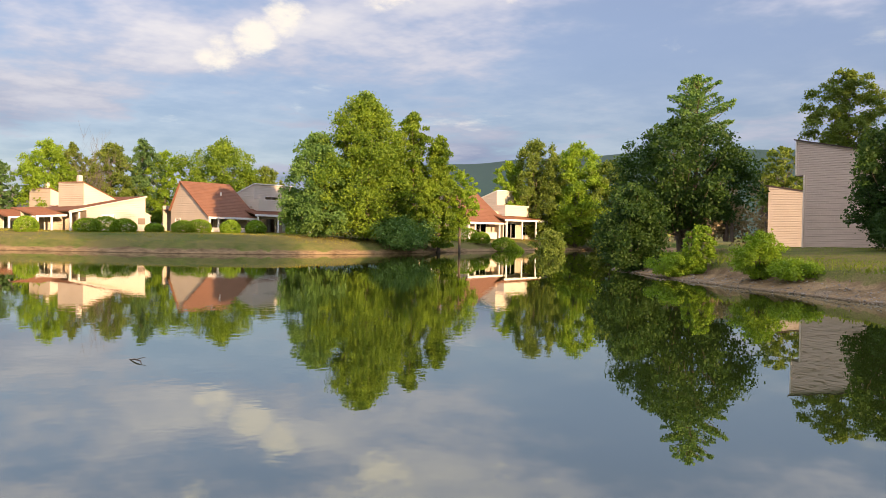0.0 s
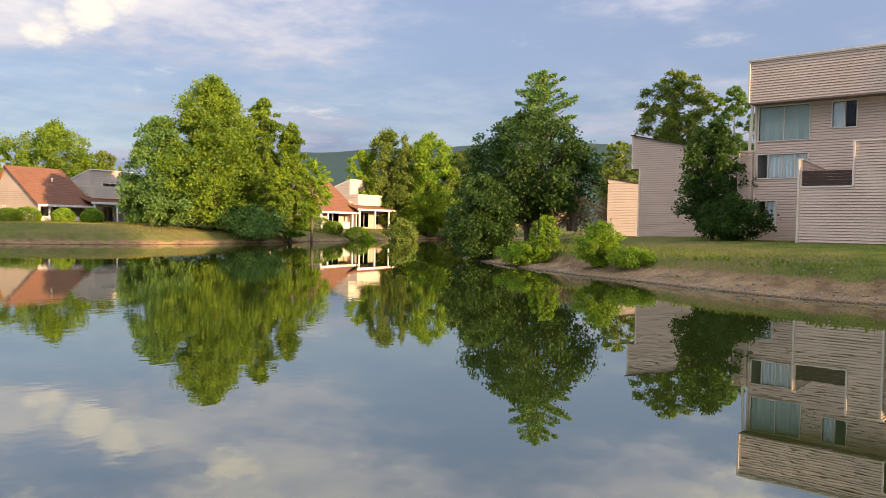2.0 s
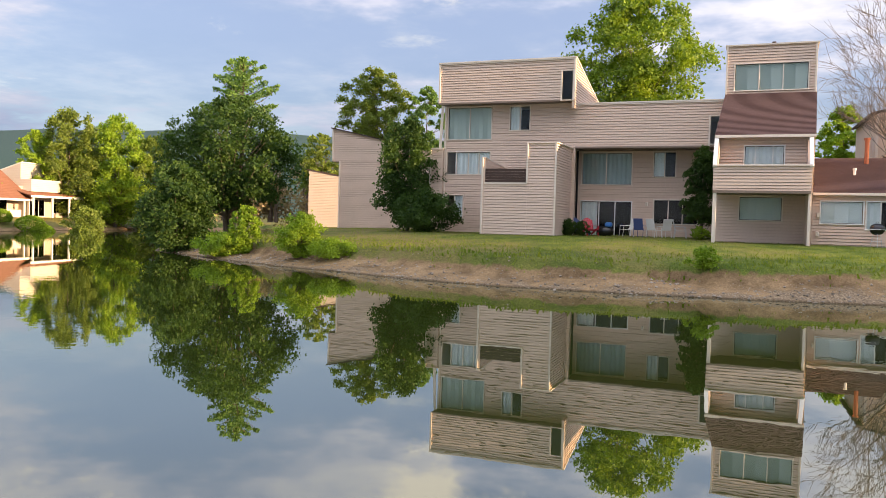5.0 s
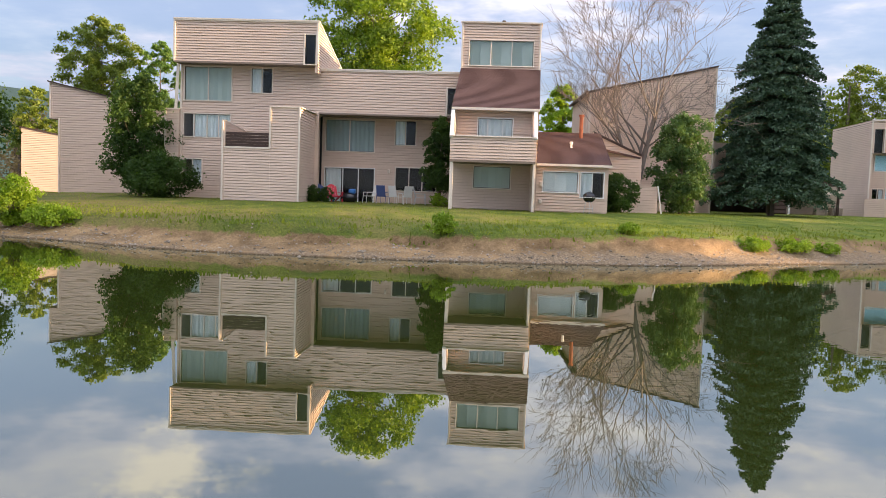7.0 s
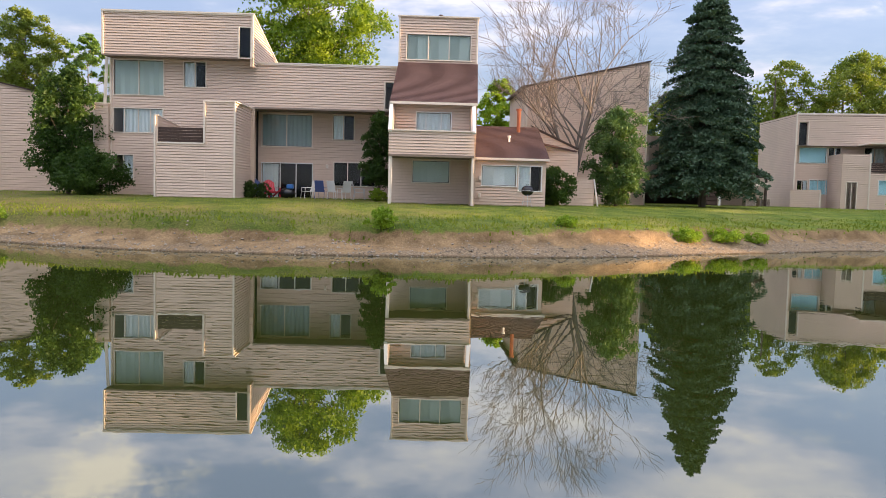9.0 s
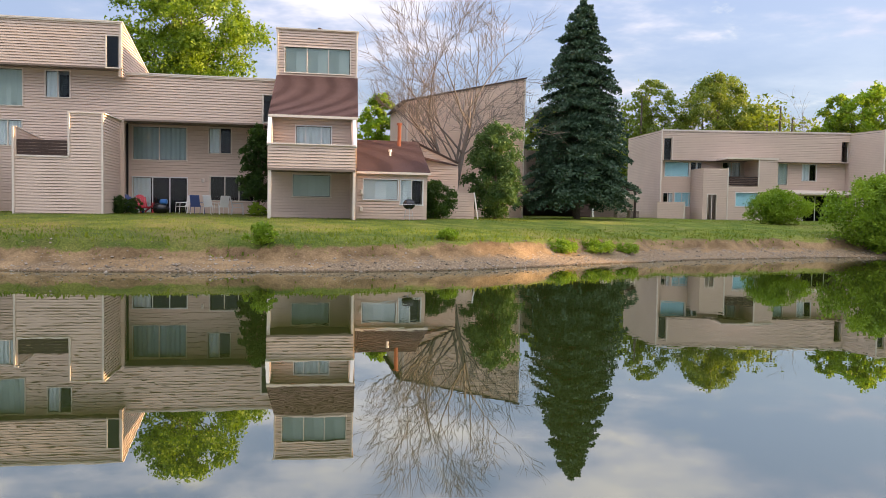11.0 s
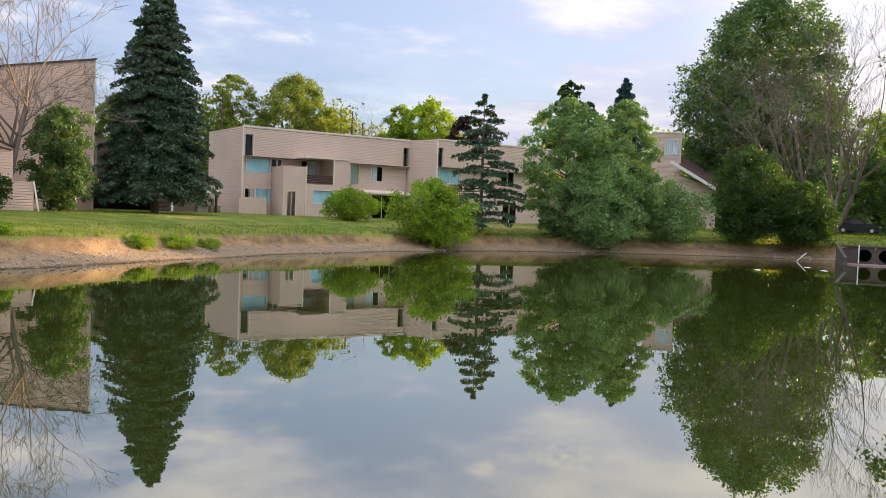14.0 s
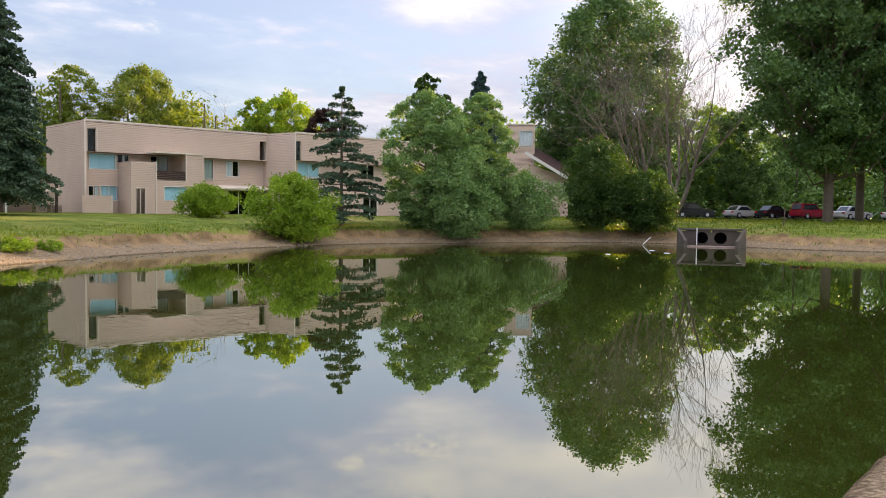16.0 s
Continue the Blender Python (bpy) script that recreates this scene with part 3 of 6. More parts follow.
broadleaf("shrub", "low green shrub trailing over the gravel", polar(-29.2, 36.0), 0.9, 1.1, "leaf_lime", 0.0, 52, 0.15, 12, 26, category="bush")
broadleaf("shrub", "low green shrub beside the dark bush", polar(-36.8, 42.6), 1.3, 1.2, "leaf_lime", 0.0, 52, 0.15, 12, 27, category="bush")
# behind the grey houses
broadleaf("cottonwood_tree", "tall olive green tree behind the siding house", polar(-26.2, 108), 21.2, 5.2, "leaf_olive", 0.3, 26, 0.44, 30, 31)
broadleaf("cottonwood_tree", "dark green tree standing behind the siding house", polar(-22.6, 110), 19.0, 3.6, "leaf_mid", 0.2, 26, 0.44, 26, 32)
broadleaf("locust_tree", "thin olive tree among dry brush", polar(-30.0, 92), 11.5, 3.0, "leaf_olive", 0.35, 19.25, 0.42, 20, 33)
broadleaf("maple_tree", "tall bright green maple behind the three-storey house", polar(-8.0, 92), 26.6, 8.6, "leaf", 0.25, 24, 0.56, 50, 34)
broadleaf("linden_tree", "bright lime green tree between the houses", polar(5.2, 86), 12.4, 3.4, "leaf_lime", 0.05, 44, 0.42, 28, 35)
broadleaf("linden_tree", "lime green tree behind the tall spruce", polar(17.0, 88), 11.5, 4.0, "leaf_olive", 0.1, 26, 0.42, 24, 36)
broadleaf("yew_tree", "dark green yew against the house wall", polar(-23.8, 47.5), 6.6, 2.0, "leaf_dark", 0.05, 52, 0.24, 30, 37)
broadleaf("bush", "dense clipped dark green bush by the house", polar(-22.6, 45.0), 2.4, 1.7, "leaf_dark", 0.0, 52, 0.18, 22, 38, category="bush")
broadleaf("dogwood_tree", "small dark green tree beside the patio", polar(-3.3, 43.4), 4.8, 1.15, "leaf_dark", 0.16, 40, 0.18, 17, 39, cone=0.5)
broadleaf("bush", "dark ivy-covered bush at the foot of the bare tree", polar(9.0, 43.6), 2.1, 1.25, "leaf_dark", 0.0, 52, 0.17, 14, 40, category="bush")
broadleaf("holly_tree", "dense green holly tree beside the bare tree", polar(13.5, 47.5), 5.7, 1.8, "leaf_oak", 0.02, 40, 0.21, 22, 41, bark="bark")
bare_tree("bare_tree", "leafless grey many-stemmed tree with fine twigs", polar(10.0, 46.8), 12.6, 4, 6, 4, 0.85, 0.4, 0.2, 0.14, 0.18)
conifer("spruce_tree", "tall dark green spruce on the lawn", polar(19.3, 54), 14.5, 3.8, "needle", 38, 15, 51, 0.12, 0.21, 0.24, 0.0, 0.55)
# along the row beyond the spruce
broadleaf("birch_tree", "thin yellowish half-bare tree behind the long house", polar(24.2, 97), 16.0, 4.0, "leaf_olive", 0.25, 12, 0.36, 24, 61, bark="bark_grey")
broadleaf("oak_tree", "round olive green tree behind the long house", polar(28.5, 97), 16.2, 5.8, "leaf_olive", 0.1, 26, 0.42, 44, 62, flat=0.95)
bare_tree("bare_tree", "leafless brown tree behind the roofline", polar(33.0, 98), 13.0, 3, 7, 3, 0.8, 0.5, 0.5, 0.12)
broadleaf("sumac_tree", "small yellow-green tree behind the roofline", polar(34.6, 95), 10.0, 2.0, "leaf_lime", 0.4, 52, 0.42, 12, 63)
broadleaf("maple_tree", "bright green round tree behind the long house", polar(38.0, 92), 13.6, 4.8, "leaf_lime", 0.1, 26, 0.42, 38, 64, flat=0.95)
broadleaf("maple_tree", "green tree beside the bright round one", polar(36.0, 94), 13.0, 3.0, "leaf", 0.1, 26, 0.44, 26, 65, flat=0.95)
broadleaf("plum_tree", "dark purple-leaved tree behind the long house", polar(40.6, 88), 11.6, 2.8, "leaf_purple", 0.1, 52, 0.36, 26, 66, flat=1.0)
bare_tree("bare_tree", "leafless tree seen above the flat roof", polar(44.5, 92), 10.5, 3, 9, 3, 0.8, 0.5, 0.5, 0.1)
broadleaf("oak_tree", "dark green tree rising behind the willows", polar(47.8, 84), 14.8, 2.9, "leaf_dark", 0.3, 26, 0.42, 20, 67)
conifer("spruce_tree", "blue-green spruce behind the willows", polar(51.6, 84), 15.2, 3.3, "needle_blue", 28, 11, 52, 0.1, 0.36)
conifer("hemlock_tree", "ragged dark conifer by the water", polar(41.8, 56), 9.6, 3.2, "needle", 17, 7, 53, 0.1, 0.22, 0.08, 0.2)
broadleaf("bush", "rounded light green bush at the water's edge", polar(38.5, 50.2), 4.2, 2.7, "leaf_lime", 0.0, 52, 0.24, 30, 71, category="bush")
broadleaf("vine_mound", "bright green mound of vines on the lawn", polar(32.4, 57), 2.3, 2.0, "leaf_lime", 0.0, 52, 0.2, 24, 72, trunk=False, category="bush")
broadleaf("willow_tree", "tall light green willow at the water's edge", polar(47.8, 58), 10.0, 3.4, "leaf_willow", 0.0, 26, 0.28, 40, 73)
broadleaf("willow_tree", "light green willow leaning over the pond", polar(51.6, 60), 10.3, 3.1, "leaf_willow", 0.0, 26, 0.28, 42, 74)
broadleaf("willow_tree", "green willow scrub between the taller willows", polar(50.2, 57.5), 6.6, 3.4, "leaf_willow", 0.0, 26, 0.26, 30, 75)
broadleaf("willow_tree", "low willow scrub beside the corner house", polar(54.8, 62), 4.4, 2.9, "leaf_willow", 0.0, 26, 0.26, 28, 78)
broadleaf("alder_bush", "dark green alder thicket over the water", polar(60.0, 65.5), 7.2, 3.6, "leaf_dark", 0.0, 26, 0.28, 34, 76, category="bush")
broadleaf("alder_bush", "low dark green alder beside the culvert", polar(63.2, 65), 4.8, 3.1, "leaf_dark", 0.0, 52, 0.26, 26, 77, category="bush")
# the big trees by the car park
broadleaf("oak_tree", "very tall dark green oak by the car park", polar(60.6, 110), 30.2, 11.4, "leaf_oak", 0.1, 26, 0.60, 84, 81)
broadleaf("oak_tree", "tall green oak behind the thicket", polar(58.5, 114), 20.0, 6.0, "leaf_oak", 0.1, 17, 0.5, 36, 82)
bare_tree("dead_tree", "dead grey tree with bare branches", polar(63.2, 78), 17.5, 2, 15, 4, 0.8, 0.4, 0.3, 0.20)
bare_tree("dead_tree", "dark leaning half-dead tree near the culvert", polar(65.0, 80), 18.0, 3, 18, 4, 0.7, 0.5, 0.35, 0.22)
# next three oaks: unseen upper height added to shade the near houses
broadleaf("oak_tree", "tall dark green oak on the lawn by the cars", polar(74.8, 78), 31.0, 9.4, "leaf_oak", 0.14, 24, 0.50, 76, 83)
broadleaf("oak_tree", "tall dark green oak shading the car park", polar(78.8, 84), 32.0, 9.4, "leaf_oak", 0.14, 22, 0.52, 66, 84)
broadleaf("oak_tree", "slender oak standing among the larger ones", polar(76.6, 90), 29.0, 7.0, "leaf_oak", 0.2, 17, 0.46, 34, 88)
broadleaf("oak_tree", "green oak behind the parked cars", polar(69.4, 118), 15.0, 6.0, "leaf_oak", 0.1, 20.9, 0.53, 30, 85)
broadleaf("ash_tree", "sunlit lime tree beyond the car park", polar(67.6, 135), 18.0, 6.0, "leaf_lime", 0.2, 19.8, 0.58, 28, 86)


def woods(name, label, az0, az1, d0, d1, count, tall, leaf, seed, size=0.6):
    """A far belt of trees that nobody could count."""
    rng = np.random.default_rng(seed)
    blobs, paths = [], []
    for i in range(count):
        x, y, _ = polar(rng.uniform(az0, az1), rng.uniform(d0, d1), 0)
        h = tall * rng.uniform(0.6, 1.2)
        paths.append([((x, y, 1.6), 0.3), ((x, y, h * 0.9), 0.08)])
        for k in range(7):
            u = rng.uniform(0.12, 0.92)
            r = h * 0.24 * (1.1 - 0.5 * u)
            a = rng.uniform(0, 6.28)
            blobs.append((x + r * 0.8 * math.cos(a), y + r * 0.8 * math.sin(a), 1.8 + (h - r) * u, r, r * 0.8))
    v, f = leaf_cards(rng, shell_points(rng, blobs, 8, 0.35, size), size)
    ob = tagged(new(name), label, "woods", kind="stuff")
    part_of("crown", v, f, M[leaf], ob)
    tv, tf = tubes(paths, 5)
    part_of("trunk", tv, tf, M["bark"], ob)


# the row of trees behind the far houses
for i, (az, tall, wide, leaf, label) in enumerate((
        (-68.4, 13.6, 5.2, "leaf", "full round green tree behind the russet house"), (-65.6, 10.0, 2.4, "leaf_olive", "low olive tree beside the round one"),
        (-72.2, 11.6, 2.4, "leaf_lime", "yellow-green tree behind the cream houses"), (-73.7, 13.2, 2.2, "leaf_oak", "dark green tree behind the cream houses"),
        (-75.6, 12.6, 2.9, "leaf_olive", "light olive tree behind the cream houses"), (-77.9, 12.2, 1.9, "leaf_olive", "slim olive tree behind the cream houses"),
        (-79.3, 12.4, 3.2, "leaf_lime", "broad olive tree behind the cream houses"), (-82.0, 9.2, 1.6, "leaf_oak", "small dark tree behind the cream houses"))):
    broadleaf("maple_tree", label, polar(az, 127), tall, wide * 1.4, leaf, 0.04, 26, 0.46, 34, 91 + i, group="trees behind the far houses", flat=1.0)
bare_tree("bare_tree", "thin leafless tree behind the cream houses", polar(-77.0, 126), 12.5, 3, 99, 3, 0.5, 0.6, 0.2, 0.1)
woods("far_woods", "low green trees behind the far white houses", -78, -62, 130, 145, 14, 7.5, "leaf", 101, 0.42)
for i, (az, tall, wide) in enumerate(((-48.3, 11.0, 2.4), (-46.4, 14.2, 3.6), (-43.6, 14.8, 4.4), (-41.2, 14.4, 3.6), (-39.4, 12.0, 3.0))):
    broadleaf("willow_tree", "sunlit olive-yellow willow behind the far houses", polar(az, 116), tall, wide * 1.25, ("leaf_lime", "leaf_olive")[i % 2], 0.03, 26, 0.44, 34, 120 + i, group="sunlit willows on the far bank", flat=1.0)
woods("dry_brush", "tan leafless brush behind the point", -38, -24, 100, 125, 30, 8.5, "leaf_dry", 104, 0.35)
woods("far_woods", "low green trees behind the dry brush", -60, -22, 190, 230, 40, 9.0, "leaf_olive", 105, 0.9)
woods("far_woods", "green trees behind the grey houses", -20, 30, 120, 150, 26, 10.0, "leaf_olive", 106, 0.8)
woods("far_woods", "green trees behind the long house", 22, 60, 112, 150, 50, 12.5, "leaf_olive", 107)
woods("far_woods", "olive trees close behind the long house", 22, 34, 94, 108, 14, 14.5, "leaf_olive", 110, 0.40)
woods("far_woods", "mixed green trees behind the long house roof", 33, 47, 94, 110, 14, 11.5, "leaf", 111, 0.40)
woods("dry_brush", "brown half-bare trees behind the long house", 23, 46, 92, 100, 9, 11.0, "leaf_dry", 112, 0.22)
# out of view, placed to block the low sun from near houses and lawn
woods("far_woods", "unseen tall woods added to keep low sun off the near houses", 83, 104, 112, 150, 54, 30.0, "leaf_oak", 113, 1.1)
woods("far_woods", "dense grey-green woods behind the car park", 62, 84, 124, 148, 26, 15.0, "leaf_willow", 114, 0.5)
woods("far_woods", "dark green woods behind the car park", 52, 100, 140, 185, 80, 19.0, "leaf_mid", 108, 0.85)
woods("far_woods", "dark green woods beside the near shore", 98, 150, 80, 140, 30, 17.0, "leaf_dark", 109, 0.9)


def build_hills():
    """Wooded ridges on the horizon."""
    az = np.radians(np.linspace(-100, 20, 240))
    deg = np.degrees(az)
    rise = 0.072 + 0.034 / (1 + np.exp(-(deg + 50) / 7.0)) - 0.06 / (1 + np.exp(-(deg - 2) / 8)) + 0.0012 * np.sin(deg * 0.9)
    rise = rise * np.clip((deg + 70) / 12, 0, 1)
    rows = []
    for d, k in ((900, 0.0), (1150, 0.55), (1500, 1.0), (1900, 0.6)):
        rows.append(np.stack([d * np.sin(az), d * np.cos(az), 2 + k * rise * d ], 1))
    v = np.concatenate(rows)
    n = len(az)
    f = [(r * n + i, r * n + i + 1, (r + 1) * n + i + 1, (r + 1) * n + i) for r in range(3) for i in range(n - 1)]
    tagged(part_of("backdrop", v, f, M["hill"], smooth=True), "long low wooded ridge on the horizon", "hill", kind="structure")


build_hills()


# ---- houses ----
COURSE = 0.14


def intervals(s0, s1, holes):
    """What is left of s0..s1 outside the holes."""
    out, at = [], s0
    for a, b in sorted(holes):
        if a > at:
            out.append((at, min(a, s1)))
        at = max(at, b)
    if at < s1:
        out.append((at, s1))
    return [(a, b) for a, b in out if b - a > 0.01]


def siding(parent, p0, p1, z0, top0, top1=None, holes=(), mat="siding", name="wall", course=COURSE, thick=0.14):
    """A wall of lapped boards from p0 to p1, facing right of that way; its top runs from top0 to top1; holes are (s0, s1, z0, z1)."""
    top1 = top0 if top1 is None else top1
    p0, p1 = Vector((*p0, 0)), Vector((*p1, 0))
    L = (p1 - p0).length
    along = (p1 - p0) / L
    out = Vector((along.y, -along.x, 0))
    hi, lo = max(top0, top1), min(top0, top1)
    base = 1.5
    levels = {round(z0, 4), round(hi, 4), round(lo, 4)}
    k = math.ceil((z0 - base) / course + 0.01)
    while base + k * course < hi - 0.005:
        levels.add(round(base + k * course, 4))
        k += 1
    for h in holes:
        levels |= {round(max(h[2], z0), 4), round(min(h[3], hi), 4)}
    levels = sorted(levels)
    verts, faces = [], []

    known = {}

    def index(p):
        key = (round(p.x, 3), round(p.y, 3), round(p.z, 3))
        if key not in known:
            known[key] = len(verts)
            verts.append(p)
        return known[key]

    def quad(points):
        ring = list(dict.fromkeys(index(p) for p in points))
        if len(ring) > 2:
            faces.append(tuple(ring))

    def at(s, z, off):
        return p0 + along * s + out * off + Vector((0, 0, z))

    def span(z):
        if z <= lo + 1e-6 or hi - lo < 1e-6:
            return 0.0, L
        u = (z - lo) / (hi - lo) * L
        return (u, L) if top1 > top0 else (0.0, L - u)

    for za, zb in zip(levels, levels[1:]):
        if zb - za < 0.002:
            continue
        fa = ((za - base) / course + 1e-4) % 1.0
        fb = fa + (zb - za) / course
        gap = 0.17 * course if fb > 0.98 and zb - za > 0.3 * course else 0.0
        oa, ob_ = 0.03 * (1 - fa), 0.03 * max(0.0, 1 - fb)
        zm = zb - gap
        mid = (za + zb) / 2
        cut = [(h[0], h[1]) for h in holes if h[2] < mid < h[3]]
        (a0, b0), (a1, b1) = span(za), span(zb)
        for a, b in intervals(a0, b0, cut):
            ta, tb = max(a, a1), min(b, b1)
            if tb < ta:
                ta = tb = (a1 if a1 > a0 else b1)
            quad([at(a, za, oa), at(b, za, oa), at(tb, zm, ob_), at(ta, zm, ob_)])
            quad([at(b, za, -thick), at(a, za, -thick), at(ta, zb, -thick), at(tb, zb, -thick)])
            if gap:
                # the shadow joint under the next board
                quad([at(ta, zm, ob_), at(tb, zm, ob_), at(tb, zm, -0.05), at(ta, zm, -0.05)])
                quad([at(ta, zm, -0.05), at(tb, zm, -0.05), at(tb, zb, -0.05), at(ta, zb, -0.05)])
            if fa < 0.02:
                quad([at(a, za, -0.05), at(b, za, -0.05), at(b, za, oa), at(a, za, oa)])
    for h in holes:
        s0, s1, a, b = h
        for pts in (((s0, a), (s0, b)), ((s1, b), (s1, a)), ((s0, b), (s1, b)), ((s1, a), (s0, a))):
            (sa, zA), (sb, zB) = pts
            quad([at(sa, zA, 0.0), at(sb, zB, 0.0), at(sb, zB, -thick), at(sa, zA, -thick)])
    # end caps and the top
    quad([at(0, z0, 0), at(0, top0, 0), at(0, top0, -thick), at(0, z0, -thick)])
    quad([at(L, top1, 0), at(L, z0, 0), at(L, z0, -thick), at(L, top1, -thick)])
    quad([at(0, top0, 0), at(L, top1, 0), at(L, top1, -thick), at(0, top0, -thick)])
    quad([at(L, z0, 0), at(0, z0, 0), at(0, z0, -thick), at(L, z0, -thick)])
    return part_of(name, verts, faces, M[mat], parent)


def beam(parent, a, b, w, d, mat="trim", name="trim", label=""):
    """A straight board from a to b, w wide and d deep."""
    a, b = Vector(a), Vector(b)
    way = (b - a).normalized()
    side = way.cross(Vector((0, 0, 1)))
    side = Vector((1, 0, 0)) if side.length < 0.05 else side.normalized()
    up = side.cross(way)
    bm = box(-w / 2, w / 2, 0, (b - a).length, -d / 2, d / 2, bevel=min(w, d) * 0.08)
    m = Matrix((side, way, up)).transposed().to_4x4()
    m.translation = a
    bm.transform(m)
    return part(name, bm, M[mat], parent, label)


def curtain_mesh(w, h, folds, depth=0.035):
    n = max(2, int(w * folds))
    v = []
    for i in range(n + 1):
        x, y = w * i / n, depth * (1 if i % 2 else -1) * (0.6 + 0.4 * math.sin(i * 1.7))
        v += [(x, y, 0), (x, y, h)]
    return v, [(2 * i, 2 * i + 2, 2 * i + 3, 2 * i + 1) for i in range(n)]


def window(parent, p0, p1, s0, s1, z0, z1, panes=(0.5,), cover="curtain", drawn=((0, 1),), name="window", frame="trim", folds=9, bar=0.055):
    """Frame, mullions, panes and what hangs behind them, in an opening of the wall from p0 to p1."""
    p0, p1 = Vector((*p0, 0)), Vector((*p1, 0))
    along = (p1 - p0).normalized()
    ang = math.degrees(math.atan2(along.y, along.x))
    m = Matrix.Translation(p0 + along * s0 + Vector((0, 0, z0))) @ pose(0, 0, 0, 0, 0, ang)
    w, h = s1 - s0, z1 - z0
    bm = bmesh.new()
    for b in ((-bar, 0, -bar, h + bar), (w, w + bar, -bar, h + bar), (0, w, h, h + bar)):
        add_box(bm, b[0], b[1], -0.05, 0.09, b[2], b[3], 0.008)
    cuts = [0.0, *panes, 1.0]
    for u in panes:
        add_box(bm, u * w - 0.025, u * w + 0.025, -0.015, 0.07, 0, h, 0.006)
    ob = part(name, bm, M[frame], parent)
    ob.matrix_local = m
    sill = part("sill", box(-bar - 0.02, w + bar + 0.02, -0.07, 0.09, -bar, 0.0, bevel=0.01), M[frame], ob)
    for a, b in zip(cuts, cuts[1:]):
        g = part("pane", box(a * w + 0.02, b * w - 0.02, 0.02, 0.03, 0.0, h), M["glass"], ob)
        g.visible_shadow = False
    if cover:
        for a, b in drawn:
            v, f = curtain_mesh((b - a) * w - 0.04, h - 0.04, folds)
            c = part_of("curtain", v, f, M[cover], ob)
            c.matrix_local = pose(a * w + 0.02, 0.10, 0.02)
    return ob


def front(parent, p0, p1, z0, top, wins, top1=None, mat="siding", course=COURSE):
    """A wall with its windows; wins hold (s0, s1, z0, z1, options)."""
    siding(parent, p0, p1, z0, top, top1, [w[:4] for w in wins], mat, course=course)
    for a, b, c, d, o in wins:
        window(parent, p0, p1, a, b, c, d, **o)


def shingles(parent, a, b, c, d, mat="roof", row=0.15, thick=0.10, name="roof"):
    """A pitched roof of lapped shingle rows; a-b is the eave, d-c the ridge."""
    a, b, c, d = (Vector(p) for p in (a, b, c, d))
    up = (b - a).cross(d - a).normalized()
    if up.z < 0:
        up = -up
    n = max(3, int((d - a).length / row))
    verts, faces = [], []
    for i in range(n + 1):
        u = i / n
        lift = up * 0.02
        verts += [a.lerp(d, u), b.lerp(c, u), a.lerp(d, u) + lift, b.lerp(c, u) + lift]
    for i in range(n):
        k = 4 * i
        faces += [(k, k + 1, k + 3, k + 2), (k + 2, k + 3, k + 5, k + 4)]
    e = 4 * n
    k = len(verts)
    verts += [p - up * thick for p in (a, b, c, d)]
    faces += [(k + 3, k + 2, k + 1, k), (0, k, k + 1, 1), (e, e + 1, k + 2, k + 3)]
    faces += [tuple([k] + [4 * i for i in range(n + 1)] + [k + 3])[::-1], tuple([k + 1] + [4 * i + 1 for i in range(n + 1)] + [k + 2])]
    return part_of(name, verts, faces, M[mat], parent)


def slab(parent, pts, thick, mat, name):
    """A flat sheet of that thickness below the given outline."""
    n = len(pts)
    v = [Vector(p) for p in pts] + [Vector(p) - Vector((0, 0, thick)) for p in pts]
    f = [tuple(range(n)), tuple(range(2 * n - 1, n - 1, -1))] + [(i, i + n, (i + 1) % n + n, (i + 1) % n) for i in range(n)]
    return part_of(name, v, f, M[mat], parent)


def pipe(parent, x, y, z0, z1, r, mat, name, label=""):
    v, f = tubes([[((x, y, z0), r), ((x, y, z1 - 0.1), r), ((x, y, z1 - 0.1), r * 1.5), ((x, y, z1), r * 1.5)]], 10)
    return part_of(name, v, f, M[mat], parent, label)


M["rust"] = material("rusty_flue", (0.30, 0.10, 0.055), 0.8, 0.25, 4.0, 20.0)
M["rail"] = material("dark_brown_rail_and_shade", (0.065, 0.042, 0.034), 0.8, 0.2, 3.0, 20.0)
CUR = dict(cover="curtain")


